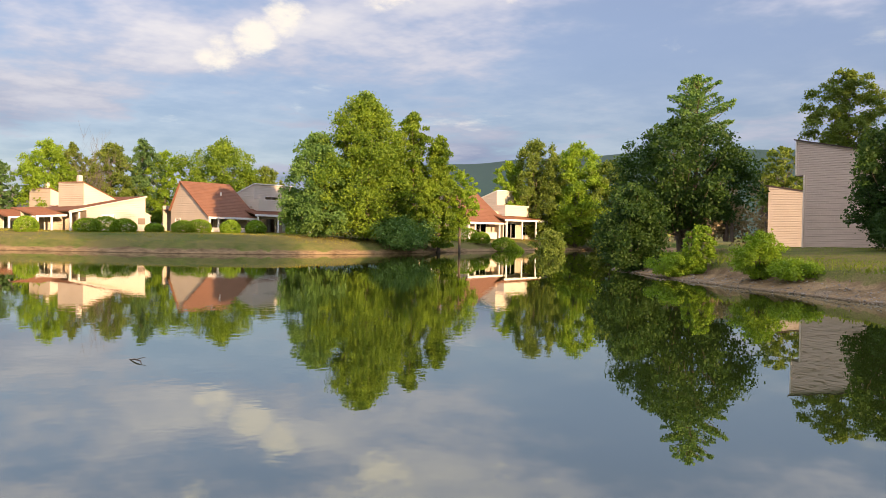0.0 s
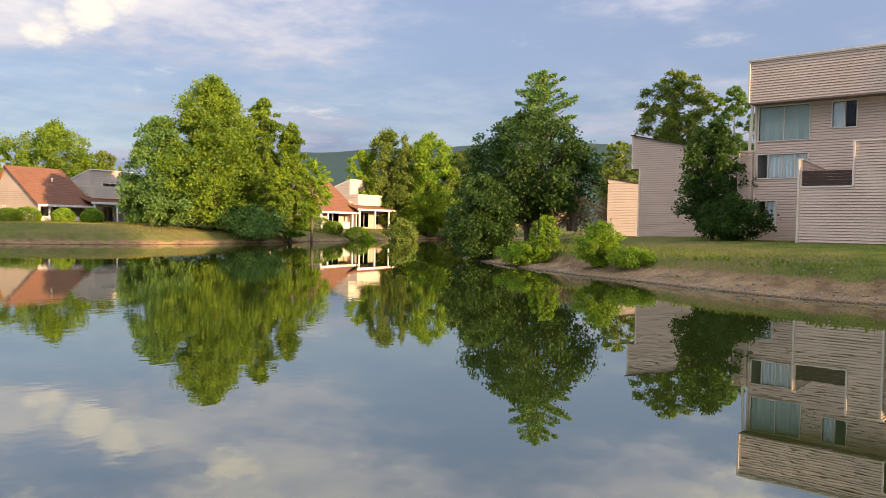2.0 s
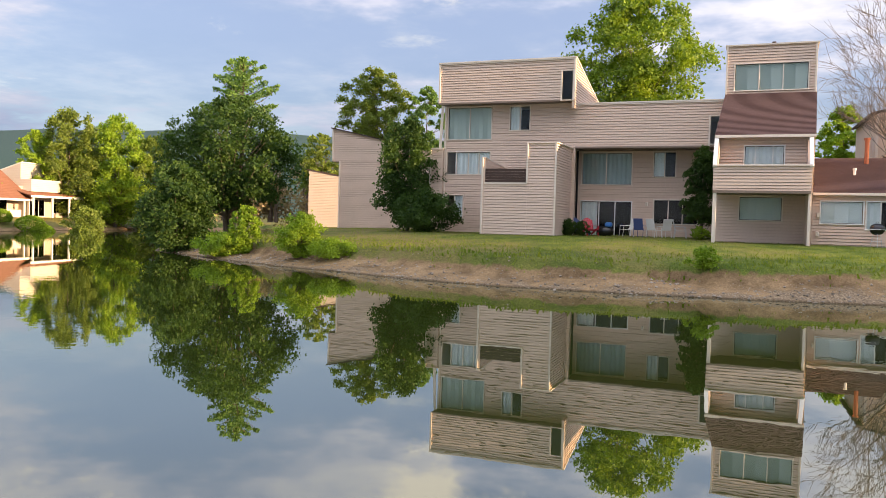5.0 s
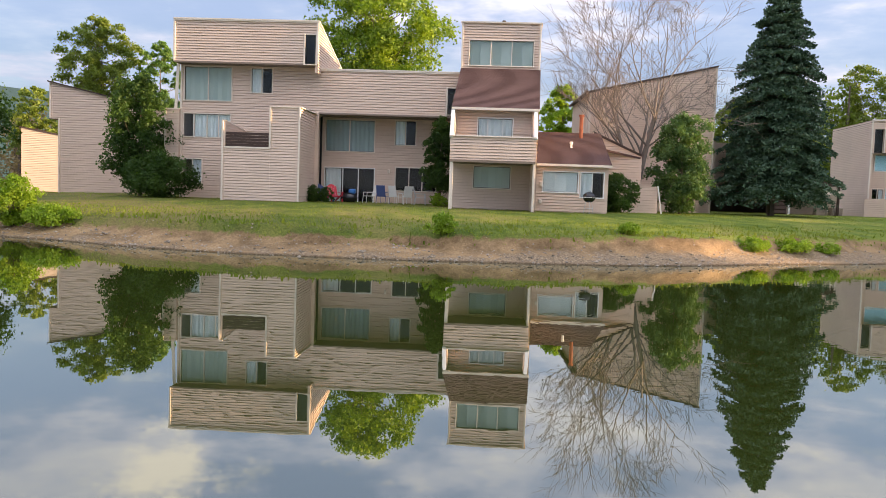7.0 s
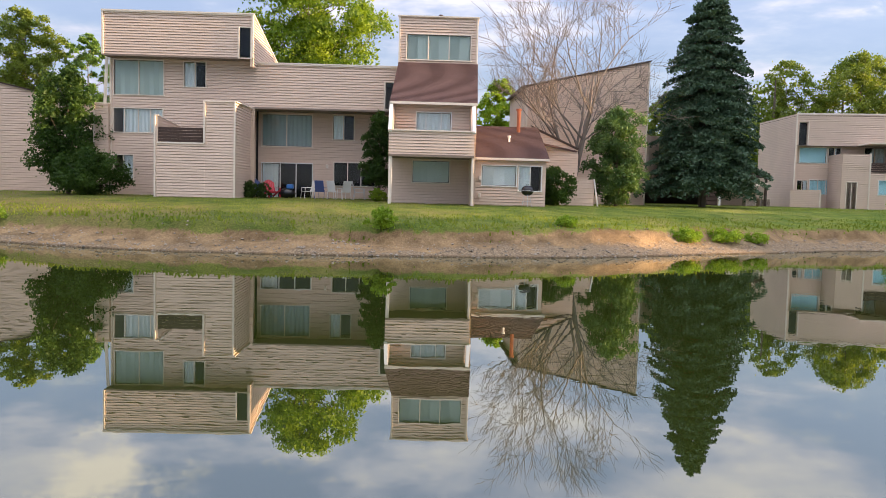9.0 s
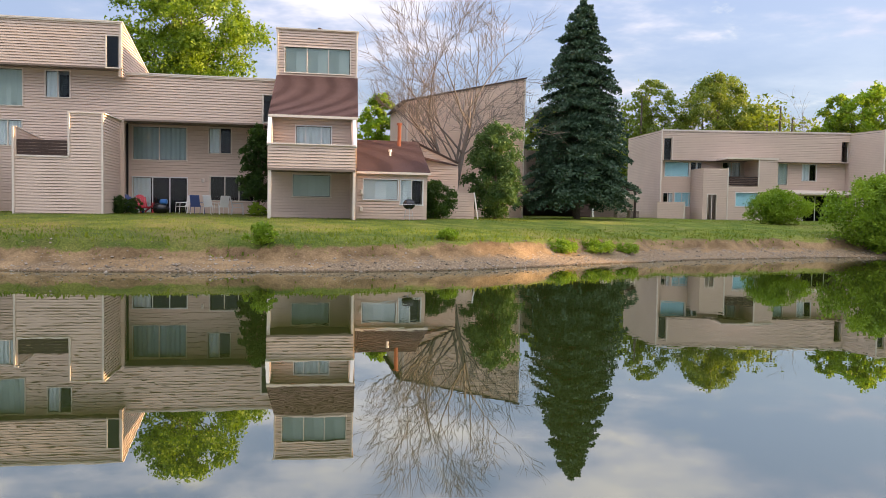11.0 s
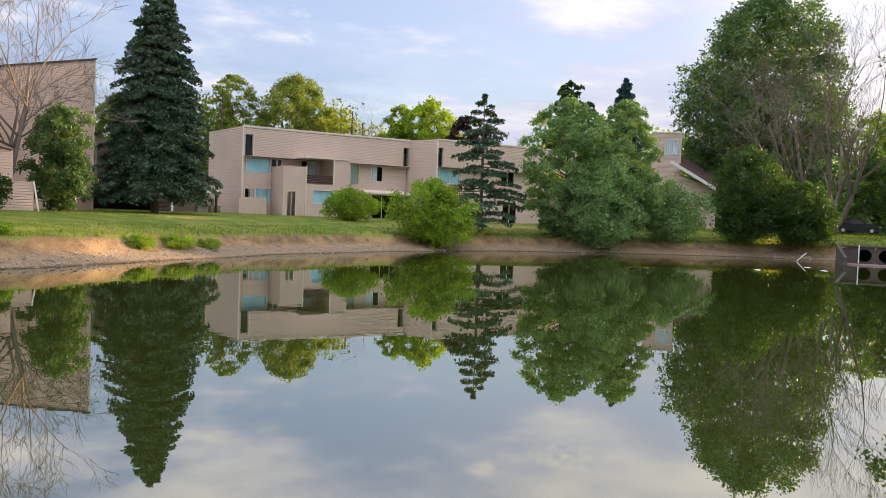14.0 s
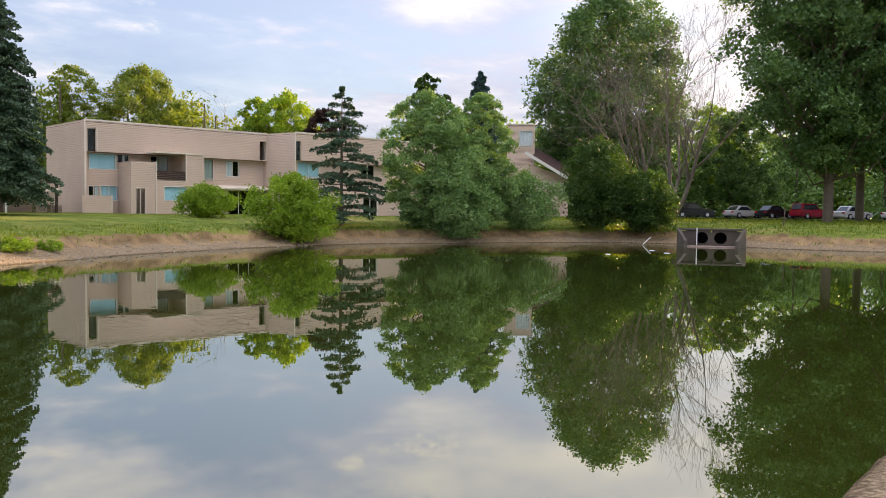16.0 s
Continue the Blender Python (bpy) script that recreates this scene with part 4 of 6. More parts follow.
def main_house():
    h = thing("townhouse", "three-storey tan siding townhouse with a brown-roofed tower", "house")
    g = 1.35
    # west block
    a, b = (-17.15, 44.2), (-9.4, 44.2)
    front(h, a, b, g, 9.05, [
        (0.16, 2.80, 7.06, 8.9, dict(cover="curtain_green", panes=(0.5,), folds=4)),
        (3.94, 5.08, 7.56, 8.88, dict(panes=(0.5,), drawn=((0, 0.55),))),
        (0.12, 2.76, 5.03, 6.30, dict(panes=(0.22, 0.5, 0.75), drawn=((0.18, 1.0),))),
        (0.12, 1.16, 2.45, 3.77, dict(panes=(0.5,), drawn=((0.5, 1),)))])
    a, b = (-17.25, 43.3), (-9.34, 43.3)
    front(h, a, b, 9.05, 11.33, [(7.20, 7.80, 9.05, 10.62, dict(panes=(), cover=None))])
    siding(h, (-9.34, 43.3), (-9.2, 53.2), 8.6, 11.33, 8.95)
    siding(h, (-17.25, 53.2), (-17.25, 43.3), 9.05, 9.0 + 0.06, 11.33)
    siding(h, (-17.15, 53.2), (-17.15, 44.2), g, 9.05)
    slab(h, [(-17.3, 43.2, 11.38), (-9.26, 43.2, 11.38), (-9.12, 53.3, 8.98), (-17.3, 53.3, 8.98)], 0.07, "trim", "roof")
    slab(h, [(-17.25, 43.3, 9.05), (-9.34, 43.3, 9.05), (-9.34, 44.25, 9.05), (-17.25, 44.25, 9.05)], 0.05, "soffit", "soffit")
    beam(h, (-17.25, 43.27, 9.02), (-10.1, 43.27, 9.02), 0.05, 0.10, "soffit")
    beam(h, (-10.08, 43.26, 9.05), (-10.08, 43.26, 10.66), 0.09, 0.06)
    for x, y, z0, z1 in ((-17.25, 43.26, 9.05, 11.33), (-9.36, 43.26, 9.05, 11.33), (-17.17, 44.16, g, 9.0)):
        beam(h, (x, y, z0), (x, y, z1), 0.10, 0.07)
    beam(h, (-17.3, 43.25, 11.31), (-9.3, 43.25, 11.31), 0.06, 0.12)
    # bay on the far corner
    siding(h, (-17.95, 43.9), (-17.2, 43.9), 3.85, 6.5)
    siding(h, (-17.2, 43.9), (-17.2, 45.5), 3.85, 6.5)
    siding(h, (-17.95, 45.5), (-17.95, 43.9), 3.85, 6.5)
    slab(h, [(-18.0, 43.85, 6.55), (-17.15, 43.85, 6.55), (-17.15, 45.5, 6.55), (-18.0, 45.5, 6.55)], 0.06, "trim", "roof")
    slab(h, [(-17.95, 43.9, 3.9), (-17.2, 43.9, 3.9), (-17.2, 45.5, 3.9), (-17.95, 45.5, 3.9)], 0.05, "soffit", "soffit")
    beam(h, (-17.95, 43.87, 3.85), (-17.95, 43.87, 6.5), 0.09, 0.06)
    beam(h, (-17.42, 44.0, 6.5), (-17.3, 44.0, 9.05), 0.16, 0.06)
    # link: the upper storey hangs over the patio wall
    a, b = (-9.4, 44.2), (-1.7, 44.2)
    front(h, a, b, 6.54, 8.92, [(7.10, 7.55, 6.66, 8.08, dict(panes=(), cover=None))])
    slab(h, [(-9.5, 44.1, 8.98), (-1.6, 44.1, 8.98), (-1.6, 53.2, 8.98), (-9.2, 53.2, 8.98)], 0.06, "trim", "roof")
    beam(h, (-9.4, 44.15, 8.90), (-1.7, 44.15, 8.90), 0.06, 0.11)
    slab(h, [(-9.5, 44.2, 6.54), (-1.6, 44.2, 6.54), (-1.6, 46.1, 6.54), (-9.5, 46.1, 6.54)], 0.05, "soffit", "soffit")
    beam(h, (-9.4, 44.17, 6.52), (-1.9, 44.17, 6.52), 0.05, 0.10, "soffit")
    beam(h, (-2.33, 44.16, 6.54), (-2.33, 44.16, 8.12), 0.09, 0.06)
    a, b = (-9.65, 46.0), (-1.5, 46.0)
    front(h, a, b, g, 6.54, [
        (0.32, 3.12, 4.58, 6.36, dict(cover="curtain_teal", panes=(0.49,), folds=8)),
        (4.34, 5.50, 5.04, 6.40, dict(panes=(0.5,), drawn=((0, 0.55),))),
        (0.32, 3.16, 1.62, 3.60, dict(panes=(0.36, 0.68), cover="curtain", drawn=((0.0, 0.33),), name="patio_door", frame="white")),
        (4.42, 6.75, 2.42, 3.72, dict(panes=(0.33, 0.66), cover=None))])
    # walled garden with its balcony
    siding(h, (-13.5, 40.3), (-11.05, 40.3), g, 4.32)
    siding(h, (-11.05, 40.3), (-9.55, 40.3), g, 6.37)
    siding(h, (-9.55, 40.3), (-9.62, 46.0), g, 6.37, 6.48)
    siding(h, (-13.5, 44.2), (-13.5, 40.3), g, 5.30, 5.62)
    siding(h, (-13.36, 40.45), (-13.36, 44.2), 4.0, 5.62, 5.30)
    siding(h, (-11.05, 44.2), (-11.05, 40.3), 4.0, 6.37)
    slab(h, [(-13.5, 40.35, 4.25), (-11.0, 40.35, 4.25), (-11.0, 44.2, 4.25), (-13.5, 44.2, 4.25)], 0.12, "soffit", "balcony_floor")
    for k in range(5):
        beam(h, (-13.35, 40.34, 4.42 + 0.145 * k), (-11.06, 40.34, 4.42 + 0.145 * k), 0.04, 0.135, "rail", "rail_board")
    beam(h, (-13.4, 40.27, 4.30), (-11.05, 40.27, 4.30), 0.05, 0.08, "trim")
    for x, z1 in ((-13.5, 5.62), (-11.05, 6.37), (-9.55, 6.37)):
        beam(h, (x, 40.26, g if x > -11 or x < -13 else 4.32), (x, 40.26, z1), 0.09, 0.07)
    beam(h, (-11.1, 40.28, 6.40), (-9.5, 40.28, 6.40), 0.10, 0.06)
    beam(h, (-9.52, 40.25, 6.40), (-9.6, 46.0, 6.51), 0.18, 0.05)
    beam(h, (-13.43, 40.25, 5.65), (-13.43, 44.2, 5.33), 0.22, 0.05)
    # tower
    a, b = (-1.55, 43.4), (2.6, 43.4)
    front(h, a, b, 8.9, 11.5, [(0.40, 3.80, 9.25, 10.57, dict(panes=(0.335, 0.665), cover="curtain_green", folds=2))])
    siding(h, (2.6, 43.4), (2.75, 48.6), 5.0, 11.5, 11.2)
    siding(h, (-1.4, 48.6), (-1.55, 43.4), 6.5, 11.2, 11.5)
    slab(h, [(-1.65, 43.3, 11.56), (2.7, 43.3, 11.56), (2.85, 48.7, 11.26), (-1.5, 48.7, 11.26)], 0.07, "trim", "roof")
    for x in (-1.55, 2.6):
        beam(h, (x, 43.36, 9.0), (x, 43.36, 11.5), 0.09, 0.06)
    pipe(h, 0.65, 44.4, 11.3, 11.85, 0.07, "rail", "vent_pipe")
    shingles(h, (-1.78, 38.5, 6.47), (2.42, 38.5, 6.47), (2.68, 43.4, 9.1), (-1.58, 43.4, 9.1))
    beam(h, (-1.78, 38.46, 6.40), (2.42, 38.46, 6.40), 0.05, 0.12, "trim")
    siding(h, (2.38, 38.7), (2.6, 43.4), 3.9, 6.4, 9.0)
    siding(h, (-1.55, 43.4), (-1.72, 38.7), 3.9, 9.0, 6.4)
    a, b = (-1.7, 39.0), (2.36, 39.0)
    front(h, a, b, 3.95, 6.6, [(1.22, 2.86, 5.06, 6.0, dict(panes=(0.27, 0.72), frame="white", folds=7))])
    # balcony
    siding(h, (-1.75, 37.5), (2.25, 37.5), 3.87, 4.98, mat="siding")
    beam(h, (-1.78, 37.5, 5.02), (2.28, 37.5, 5.02), 0.20, 0.06, "trim")
    slab(h, [(-1.75, 37.5, 3.95), (2.25, 37.5, 3.95), (2.3, 40.1, 3.95), (-1.7, 40.1, 3.95)], 0.12, "soffit", "balcony_floor")
    beam(h, (-1.75, 37.47, 3.86), (2.25, 37.47, 3.86), 0.05, 0.12, "soffit")
    for x in (-1.70, 2.24):
        siding(h, (x, 37.5), (x, 39.0), 3.9, 4.98, 6.5) if x > 0 else siding(h, (x, 39.0), (x, 37.5), 3.9, 6.5, 4.98)
        beam(h, (x, 37.44, 4.95), (x, 38.6, 6.42), 0.17, 0.10, "white", "rake_board", "white-painted sloping board")
    beam(h, (-1.66, 37.6, g), (-1.66, 37.6, 3.85), 0.16, 0.16, "trim", "post")
    beam(h, (2.2, 37.6, g), (2.2, 37.6, 3.85), 0.10, 0.12, "trim", "post")
    a, b = (-1.72, 40.0), (2.3, 40.0)
    front(h, a, b, g, 3.9, [(1.08, 2.90, 2.66, 3.72, dict(panes=(), cover="curtain_green", folds=3))])
    siding(h, (2.3, 37.6), (2.3, 40.0), g, 3.9)
    siding(h, (-1.72, 46.0), (-1.72, 40.0), g, 3.9)
    # east wing
    a, b = (2.3, 39.5), (5.95, 39.5)
    front(h, a, b, g, 3.95, [
        (0.50, 2.18, 2.58, 3.55, dict(panes=(), cover="curtain", folds=2, frame="white")),
        (2.34, 3.42, 2.36, 3.55, dict(panes=(0.5,), drawn=((0, 0.5),), frame="white"))])
    shingles(h, (2.3, 39.25, 3.94), (6.08, 39.25, 3.94), (6.1, 44.0, 5.86), (2.55, 44.0, 5.86))
    beam(h, (2.3, 39.22, 3.88), (6.08, 39.22, 3.88), 0.05, 0.11, "trim")
    siding(h, (5.95, 39.5), (5.98, 44.0), g, 3.95, 5.8)
    siding(h, (5.9, 45.2), (8.6, 45.2), g, 5.95, 4.75)
    beam(h, (5.9, 45.15, 6.0), (8.6, 45.15, 4.8), 0.06, 0.12, "rail")
    pipe(h, 4.95, 43.2, 5.4, 6.75, 0.10, "rust", "flue", "rust-brown metal flue")
    pipe(h, 4.3, 41.6, 4.8, 5.2, 0.06, "white", "vent_pipe")
    siding(h, (-1.62, 44.25), (-1.62, 53.0), 4.5, 8.9)
    # closing walls at the back
    siding(h, (-1.62, 53.0), (-17.15, 53.0), g, 8.9, mat="siding", course=0.4)
    siding(h, (8.6, 53.0), (-1.62, 53.0), g, 4.7, mat="siding", course=0.4)
    # near-black sheets added behind the windows so the rooms look unlit
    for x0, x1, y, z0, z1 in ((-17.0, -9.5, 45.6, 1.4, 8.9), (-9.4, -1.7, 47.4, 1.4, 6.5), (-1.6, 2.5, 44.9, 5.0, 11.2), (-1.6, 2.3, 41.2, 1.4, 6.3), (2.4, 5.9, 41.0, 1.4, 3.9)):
        part("partition", box(x0, x1, y, y + 0.1, z0, z1), M["dark"], h, "added black sheet that makes the rooms behind the windows dark")
    siding(h, (8.6, 45.2), (8.6, 53.0), g, 4.7, mat="siding", course=0.4)
    slab(h, [(2.4, 44.0, 5.84), (8.6, 45.2, 4.7), (8.6, 53.0, 4.7), (2.4, 53.0, 5.84)], 0.1, "roof", "roof")
    for x, z in ((-5.7, 3.5), (2.62, 2.95), (2.6, 2.1)):
        part("wall_lamp", box(x, x + 0.14, 45.85 if x < 0 else 39.36, 45.98 if x < 0 else 39.48, z - 0.12, z + 0.1, bevel=0.02), M["trim"], h)


def dark_house():
    h = thing("gabled_house", "tall tan siding house with a slanted roofline", "house")
    g = 1.35
    siding(h, (6.5, 52.3), (14.4, 52.3), g, 9.15, 11.02)
    siding(h, (6.2, 60.0), (6.5, 52.3), g, 9.15)
    siding(h, (14.4, 52.3), (14.6, 60.0), g, 11.02)
    siding(h, (14.6, 60), (6.2, 60), g, 11.02, 9.15, course=0.4)
    slab(h, [(6.1, 52.2, 9.2), (14.5, 52.2, 11.08), (14.7, 60.1, 11.08), (5.9, 60.1, 9.2)], 0.10, "rail", "roof")
    for x, z in ((6.5, 9.1), (14.4, 11.0)):
        beam(h, (x, 52.26, g), (x, 52.26, z), 0.10, 0.07)
    for k in range(3):
        window(h, (6.2, 60.0), (6.5, 52.3), 4.6 + k * 1.1, 5.3 + k * 1.1, 6.0, 8.4, (), None)
    siding(h, (14.5, 53.4), (15.6, 53.4), 3.4, 6.3)
    siding(h, (14.5, 53.35), (14.55, 52.5), 3.4, 6.3)
    c = thing("carport", "open carport, deep shade painted dark brown, tan fence behind", "carport")
    # roof and walls take the rail brown to paint the carport's deep shadow
    slab(c, [(15.2, 60, 4.3), (26.5, 61.0, 4.3), (26.5, 67, 4.3), (15.2, 66, 4.3)], 0.35, "rail", "roof")
    siding(c, (15.2, 66), (26.5, 67), g, 4.2, mat="rail", course=0.4)
    siding(c, (15.2, 60), (15.3, 66), g, 4.2, mat="rail", course=0.4)
    siding(c, (20.9, 60.6), (22.4, 60.8), g, 4.2, mat="rail", course=0.3)
    slab(c, [(22.4, 60.6, 3.55), (26.4, 60.9, 3.55), (26.4, 64, 3.7), (22.4, 64, 3.7)], 0.25, "trim", "porch_roof")
    for x in (15.4, 22.6, 26.3):
        beam(c, (x, 60.3 + (x - 15) * 0.08, g), (x, 60.3 + (x - 15) * 0.08, 4.0), 0.16, 0.16, "white" if x > 22 and x < 23 else "rail", "post")
    siding(c, (23.2, 63), (26.4, 63.3), g, 2.9, mat="siding")
    e = thing("bin_enclosure", "low tan siding enclosure with a white end board", "fence")
    siding(e, (7.5, 44.6), (9.45, 44.6), g, 3.1)
    siding(e, (9.45, 44.6), (9.5, 46.0), g, 3.1)
    beam(e, (9.68, 44.5, 1.55), (9.42, 44.5, 3.14), 0.14, 0.06, "white", "end_board")


def point_house():
    h = thing("siding_house", "grey-tan siding house with a sloping roof on the point", "house")
    siding(h, (-30.12, 55.0), (-22.6, 55.0), 1.35, 6.70, course=0.165)
    siding(h, (-30.75, 55.0), (-22.6, 55.0), 6.68, 9.24, 7.45, course=0.165)
    siding(h, (-22.6, 55), (-22.6, 63), 1.35, 7.45, course=0.165)
    siding(h, (-30.75, 63), (-30.75, 55), 6.68, 9.24, course=0.165)
    siding(h, (-30.12, 63), (-30.12, 55), 1.35, 6.70, course=0.165)
    siding(h, (-22.6, 63), (-30.4, 63), 1.35, 7.45, 9.2, course=0.4)
    slab(h, [(-30.9, 54.85, 9.32), (-22.5, 54.85, 7.48), (-22.5, 63.1, 7.48), (-30.9, 63.1, 9.32)], 0.09, "rail", "roof")
    beam(h, (-30.75, 54.94, 9.22), (-22.6, 54.94, 7.43), 0.05, 0.12)
    slab(h, [(-30.75, 55, 6.70), (-30.1, 55, 6.70), (-30.1, 63, 6.70), (-30.75, 63, 6.70)], 0.05, "soffit", "soffit")
    for x, z0, z1 in ((-30.12, 1.35, 6.7), (-30.75, 6.7, 9.2)):
        beam(h, (x, 54.96, z0), (x, 54.96, z1), 0.10, 0.07)
    pipe(h, -26.1, 56.5, 7.9, 9.3, 0.11, "rust", "flue", "rust-brown metal flue")
    k = thing("pale_house", "small pale house behind the point", "house")
    siding(k, (-43.6, 73.0), (-38.0, 75.0), 1.35, 7.3, 6.3, mat="siding_grey", course=0.165)
    siding(k, (-38.0, 75.0), (-41.0, 82.0), 1.35, 6.3, mat="siding_grey", course=0.165)
    siding(k, (-46.2, 80), (-43.6, 73.0), 1.35, 7.3, mat="siding_grey", course=0.165)
    slab(k, [(-43.9, 72.8, 7.4), (-37.8, 74.9, 6.35), (-40.8, 82.1, 6.35), (-46.6, 80, 7.4)], 0.1, "rail", "roof")


def long_house():
    """The two-storey row, its front turned a little from the pond."""
    h = thing("row_house", "long two-storey tan siding row house with a flat parapet", "house", at=(29.1, 62.6, 0), turn=-9.5)
    g = 1.35
    W = lambda y: ((0.0, y), (15.7, y))
    siding(h, (0.0, 0.0), (15.7, 0.0), 6.6, 9.07, holes=[(0.2, 0.85, 6.6, 8.42), (15.0, 15.6, 6.66, 8.35)])
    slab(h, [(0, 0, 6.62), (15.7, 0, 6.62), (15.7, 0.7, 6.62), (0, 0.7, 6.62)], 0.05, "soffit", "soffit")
    window(h, *W(0.25), 0.2, 0.85, 6.62, 8.4, (), None)
    window(h, *W(0.25), 15.0, 15.6, 6.66, 8.35, (), None)
    beam(h, (0.9, -0.03, 6.6), (0.9, -0.03, 8.5), 0.08, 0.06)
    beam(h, (0.0, -0.04, g), (0.0, -0.04, 9.07), 0.10, 0.07)
    beam(h, (-0.05, -0.05, 9.05), (15.7, -0.05, 9.05), 0.06, 0.12)
    a, b = W(0.6)
    front(h, a, b, g, 6.6, [
        (0.50, 2.50, 5.28, 6.46, dict(panes=(), cover="curtain_blue", folds=2, frame="white")),
        (2.66, 3.55, 5.28, 6.46, dict(panes=(0.5,), cover="curtain", drawn=((0.5, 0.7),))),
        (0.42, 1.18, 2.45, 3.86, dict(panes=(0.5,), cover="curtain", drawn=((0.6, 1),))),
        (1.38, 3.22, 2.80, 3.90, dict(panes=(0.33, 0.66), cover="curtain_blue", folds=5, frame="white")),
        (5.35, 6.8, 5.2, 6.5, dict(panes=(0.5,), cover="curtain", drawn=((0.35, 1),))),
        (10.02, 10.8, 4.75, 6.5, dict(panes=(), cover="curtain_green")),
        (12.06, 13.2, 5.12, 6.44, dict(panes=(0.5,), cover="curtain", drawn=((0, 0.6),), frame="white")),
        (12.24, 15.25, 1.62, 3.84, dict(panes=(0.33, 0.66), cover=None, name="patio_door", frame="white"))])
    # porch box with balcony
    siding(h, (2.70, 0.6), (2.72, -2.5), g, 5.85)
    front(h, (2.72, -2.5), (4.70, -2.5), g, 5.85, [(0.40, 1.10, 1.62, 3.72, dict(panes=(0.5,), cover=None, name="side_door"))])
    siding(h, (4.70, -2.5), (4.70, 0.6), 4.5, 5.85)
    front(h, (4.70, -2.5), (7.16, -2.5), g, 4.45, [(0.68, 2.46, 2.84, 3.90, dict(panes=(), cover="curtain_blue", folds=2, frame="white"))])
    siding(h, (7.16, -2.5), (8.66, -2.5), g, 6.62)
    siding(h, (8.66, -2.5), (8.66, 0.6), g, 6.62)
    siding(h, (7.16, 0.6), (7.16, -2.5), 4.4, 6.62)
    slab(h, [(4.7, -2.5, 4.45), (7.16, -2.5, 4.45), (7.16, 0.6, 4.45), (4.7, 0.6, 4.45)], 0.12, "soffit", "balcony_floor")
    slab(h, [(4.6, -2.6, 6.72), (8.7, -2.6, 6.72), (8.7, 0.6, 6.72), (4.6, 0.6, 6.72)], 0.12, "trim", "porch_roof")
    for k in range(5):
        beam(h, (4.75, -2.46, 4.58 + 0.14 * k), (7.12, -2.46, 4.58 + 0.14 * k), 0.04, 0.12, "rail", "rail_board")
    beam(h, (4.70, -2.54, g), (4.70, -2.54, 5.9), 0.10, 0.07)
    beam(h, (7.16, -2.54, 4.4), (7.16, -2.54, 6.65), 0.10, 0.07)
    slab(h, [(10.9, -0.9, 4.05), (15.6, -0.9, 4.05), (15.6, 0.6, 4.3), (10.9, 0.6, 4.3)], 0.14, "trim", "awning")
    # end wall and the next house, standing forward
    siding(h, (-0.8, 8.4), (0.0, 0.0), g, 9.07)
    siding(h, (15.7, 0.0), (16.7, -3.4), g, 9.07)
    siding(h, (15.66, 0.75), (15.7, -0.02), g, 9.0)
    siding(h, (16.7, -3.4), (33.0, -3.4), 6.6, 9.07, holes=[(0.1, 0.62, 6.6, 8.32)])
    window(h, (16.7, -3.2), (33, -3.2), 0.1, 0.62, 6.6, 8.3, (), None)
    front(h, (16.7, -2.9), (33.0, -2.9), g, 6.6, [
        (0.55, 2.7, 5.2, 6.42, dict(panes=(0.5,), cover="curtain_blue", folds=2, frame="white")),
        (7.3, 8.8, 5.2, 6.55, dict(panes=(0.5,), cover=None)),
        (1.0, 3.0, 2.6, 3.9, dict(panes=(0.5,), cover="curtain", frame="white")),
        (7.6, 9.2, 1.62, 3.7, dict(panes=(0.5,), cover=None, frame="white"))])
    slab(h, [(16.7, -3.4, 6.62), (33, -3.4, 6.62), (33, -2.8, 6.62), (16.7, -2.8, 6.62)], 0.05, "soffit", "soffit")
    beam(h, (16.7, -3.44, g), (16.7, -3.44, 9.07), 0.10, 0.07)
    beam(h, (16.65, -3.45, 9.05), (33, -3.45, 9.05), 0.06, 0.12)
    siding(h, (33.0, -3.4), (33.0, 14), g, 9.07, course=0.4)
    siding(h, (33, 14), (-0.8, 8.4), g, 9.07, course=0.4)
    slab(h, [(0, 0, 9.0), (15.7, 0, 9.0), (16.7, -3.4, 9.0), (33, -3.4, 9.0), (33, 14, 9.0), (-0.8, 8.4, 9.0)], 0.1, "rail", "roof")
    # added black sheets: room shade as colour, no real inner walls
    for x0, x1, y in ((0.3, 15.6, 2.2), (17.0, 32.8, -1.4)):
        part("partition", box(x0, x1, y, y + 0.1, 1.4, 8.9), M["dark"], h, "added black sheet that makes the rooms behind the windows dark")
    # screens and units at the end of the row
    siding(h, (-0.6, -1.4), (1.6, -1.4), g + 0.4, 3.1)
    siding(h, (1.6, -1.4), (1.6, 0.6), g + 0.4, 3.1)
    beam(h, (1.6, -1.45, 1.5), (1.6, -1.45, 3.15), 0.10, 0.07)
    part("meter_box", box(-3.2, -2.0, 0.4, 1.2, 2.2, 4.2, bevel=0.03), M["siding_grey"], h)
    part("meter_roof", box(-3.3, -1.9, 0.3, 1.3, 4.2, 4.27, bevel=0.02), M["rail"], h)
    for k in range(2):
        u = thing("air_conditioner", "grey metal air conditioning unit on the lawn", "air conditioner", at=(25.2 + k * 1.2, 61.6 + 0.2 * k, 1.6))
        part("casing", box(-0.4, 0.4, -0.4, 0.4, 0, 0.75, bevel=0.04), M["siding_grey"], u)
        for j in range(9):
            part("louvre", box(-0.36, 0.36, -0.412, -0.40, 0.08 + 0.07 * j, 0.11 + 0.07 * j), M["rail"], u)


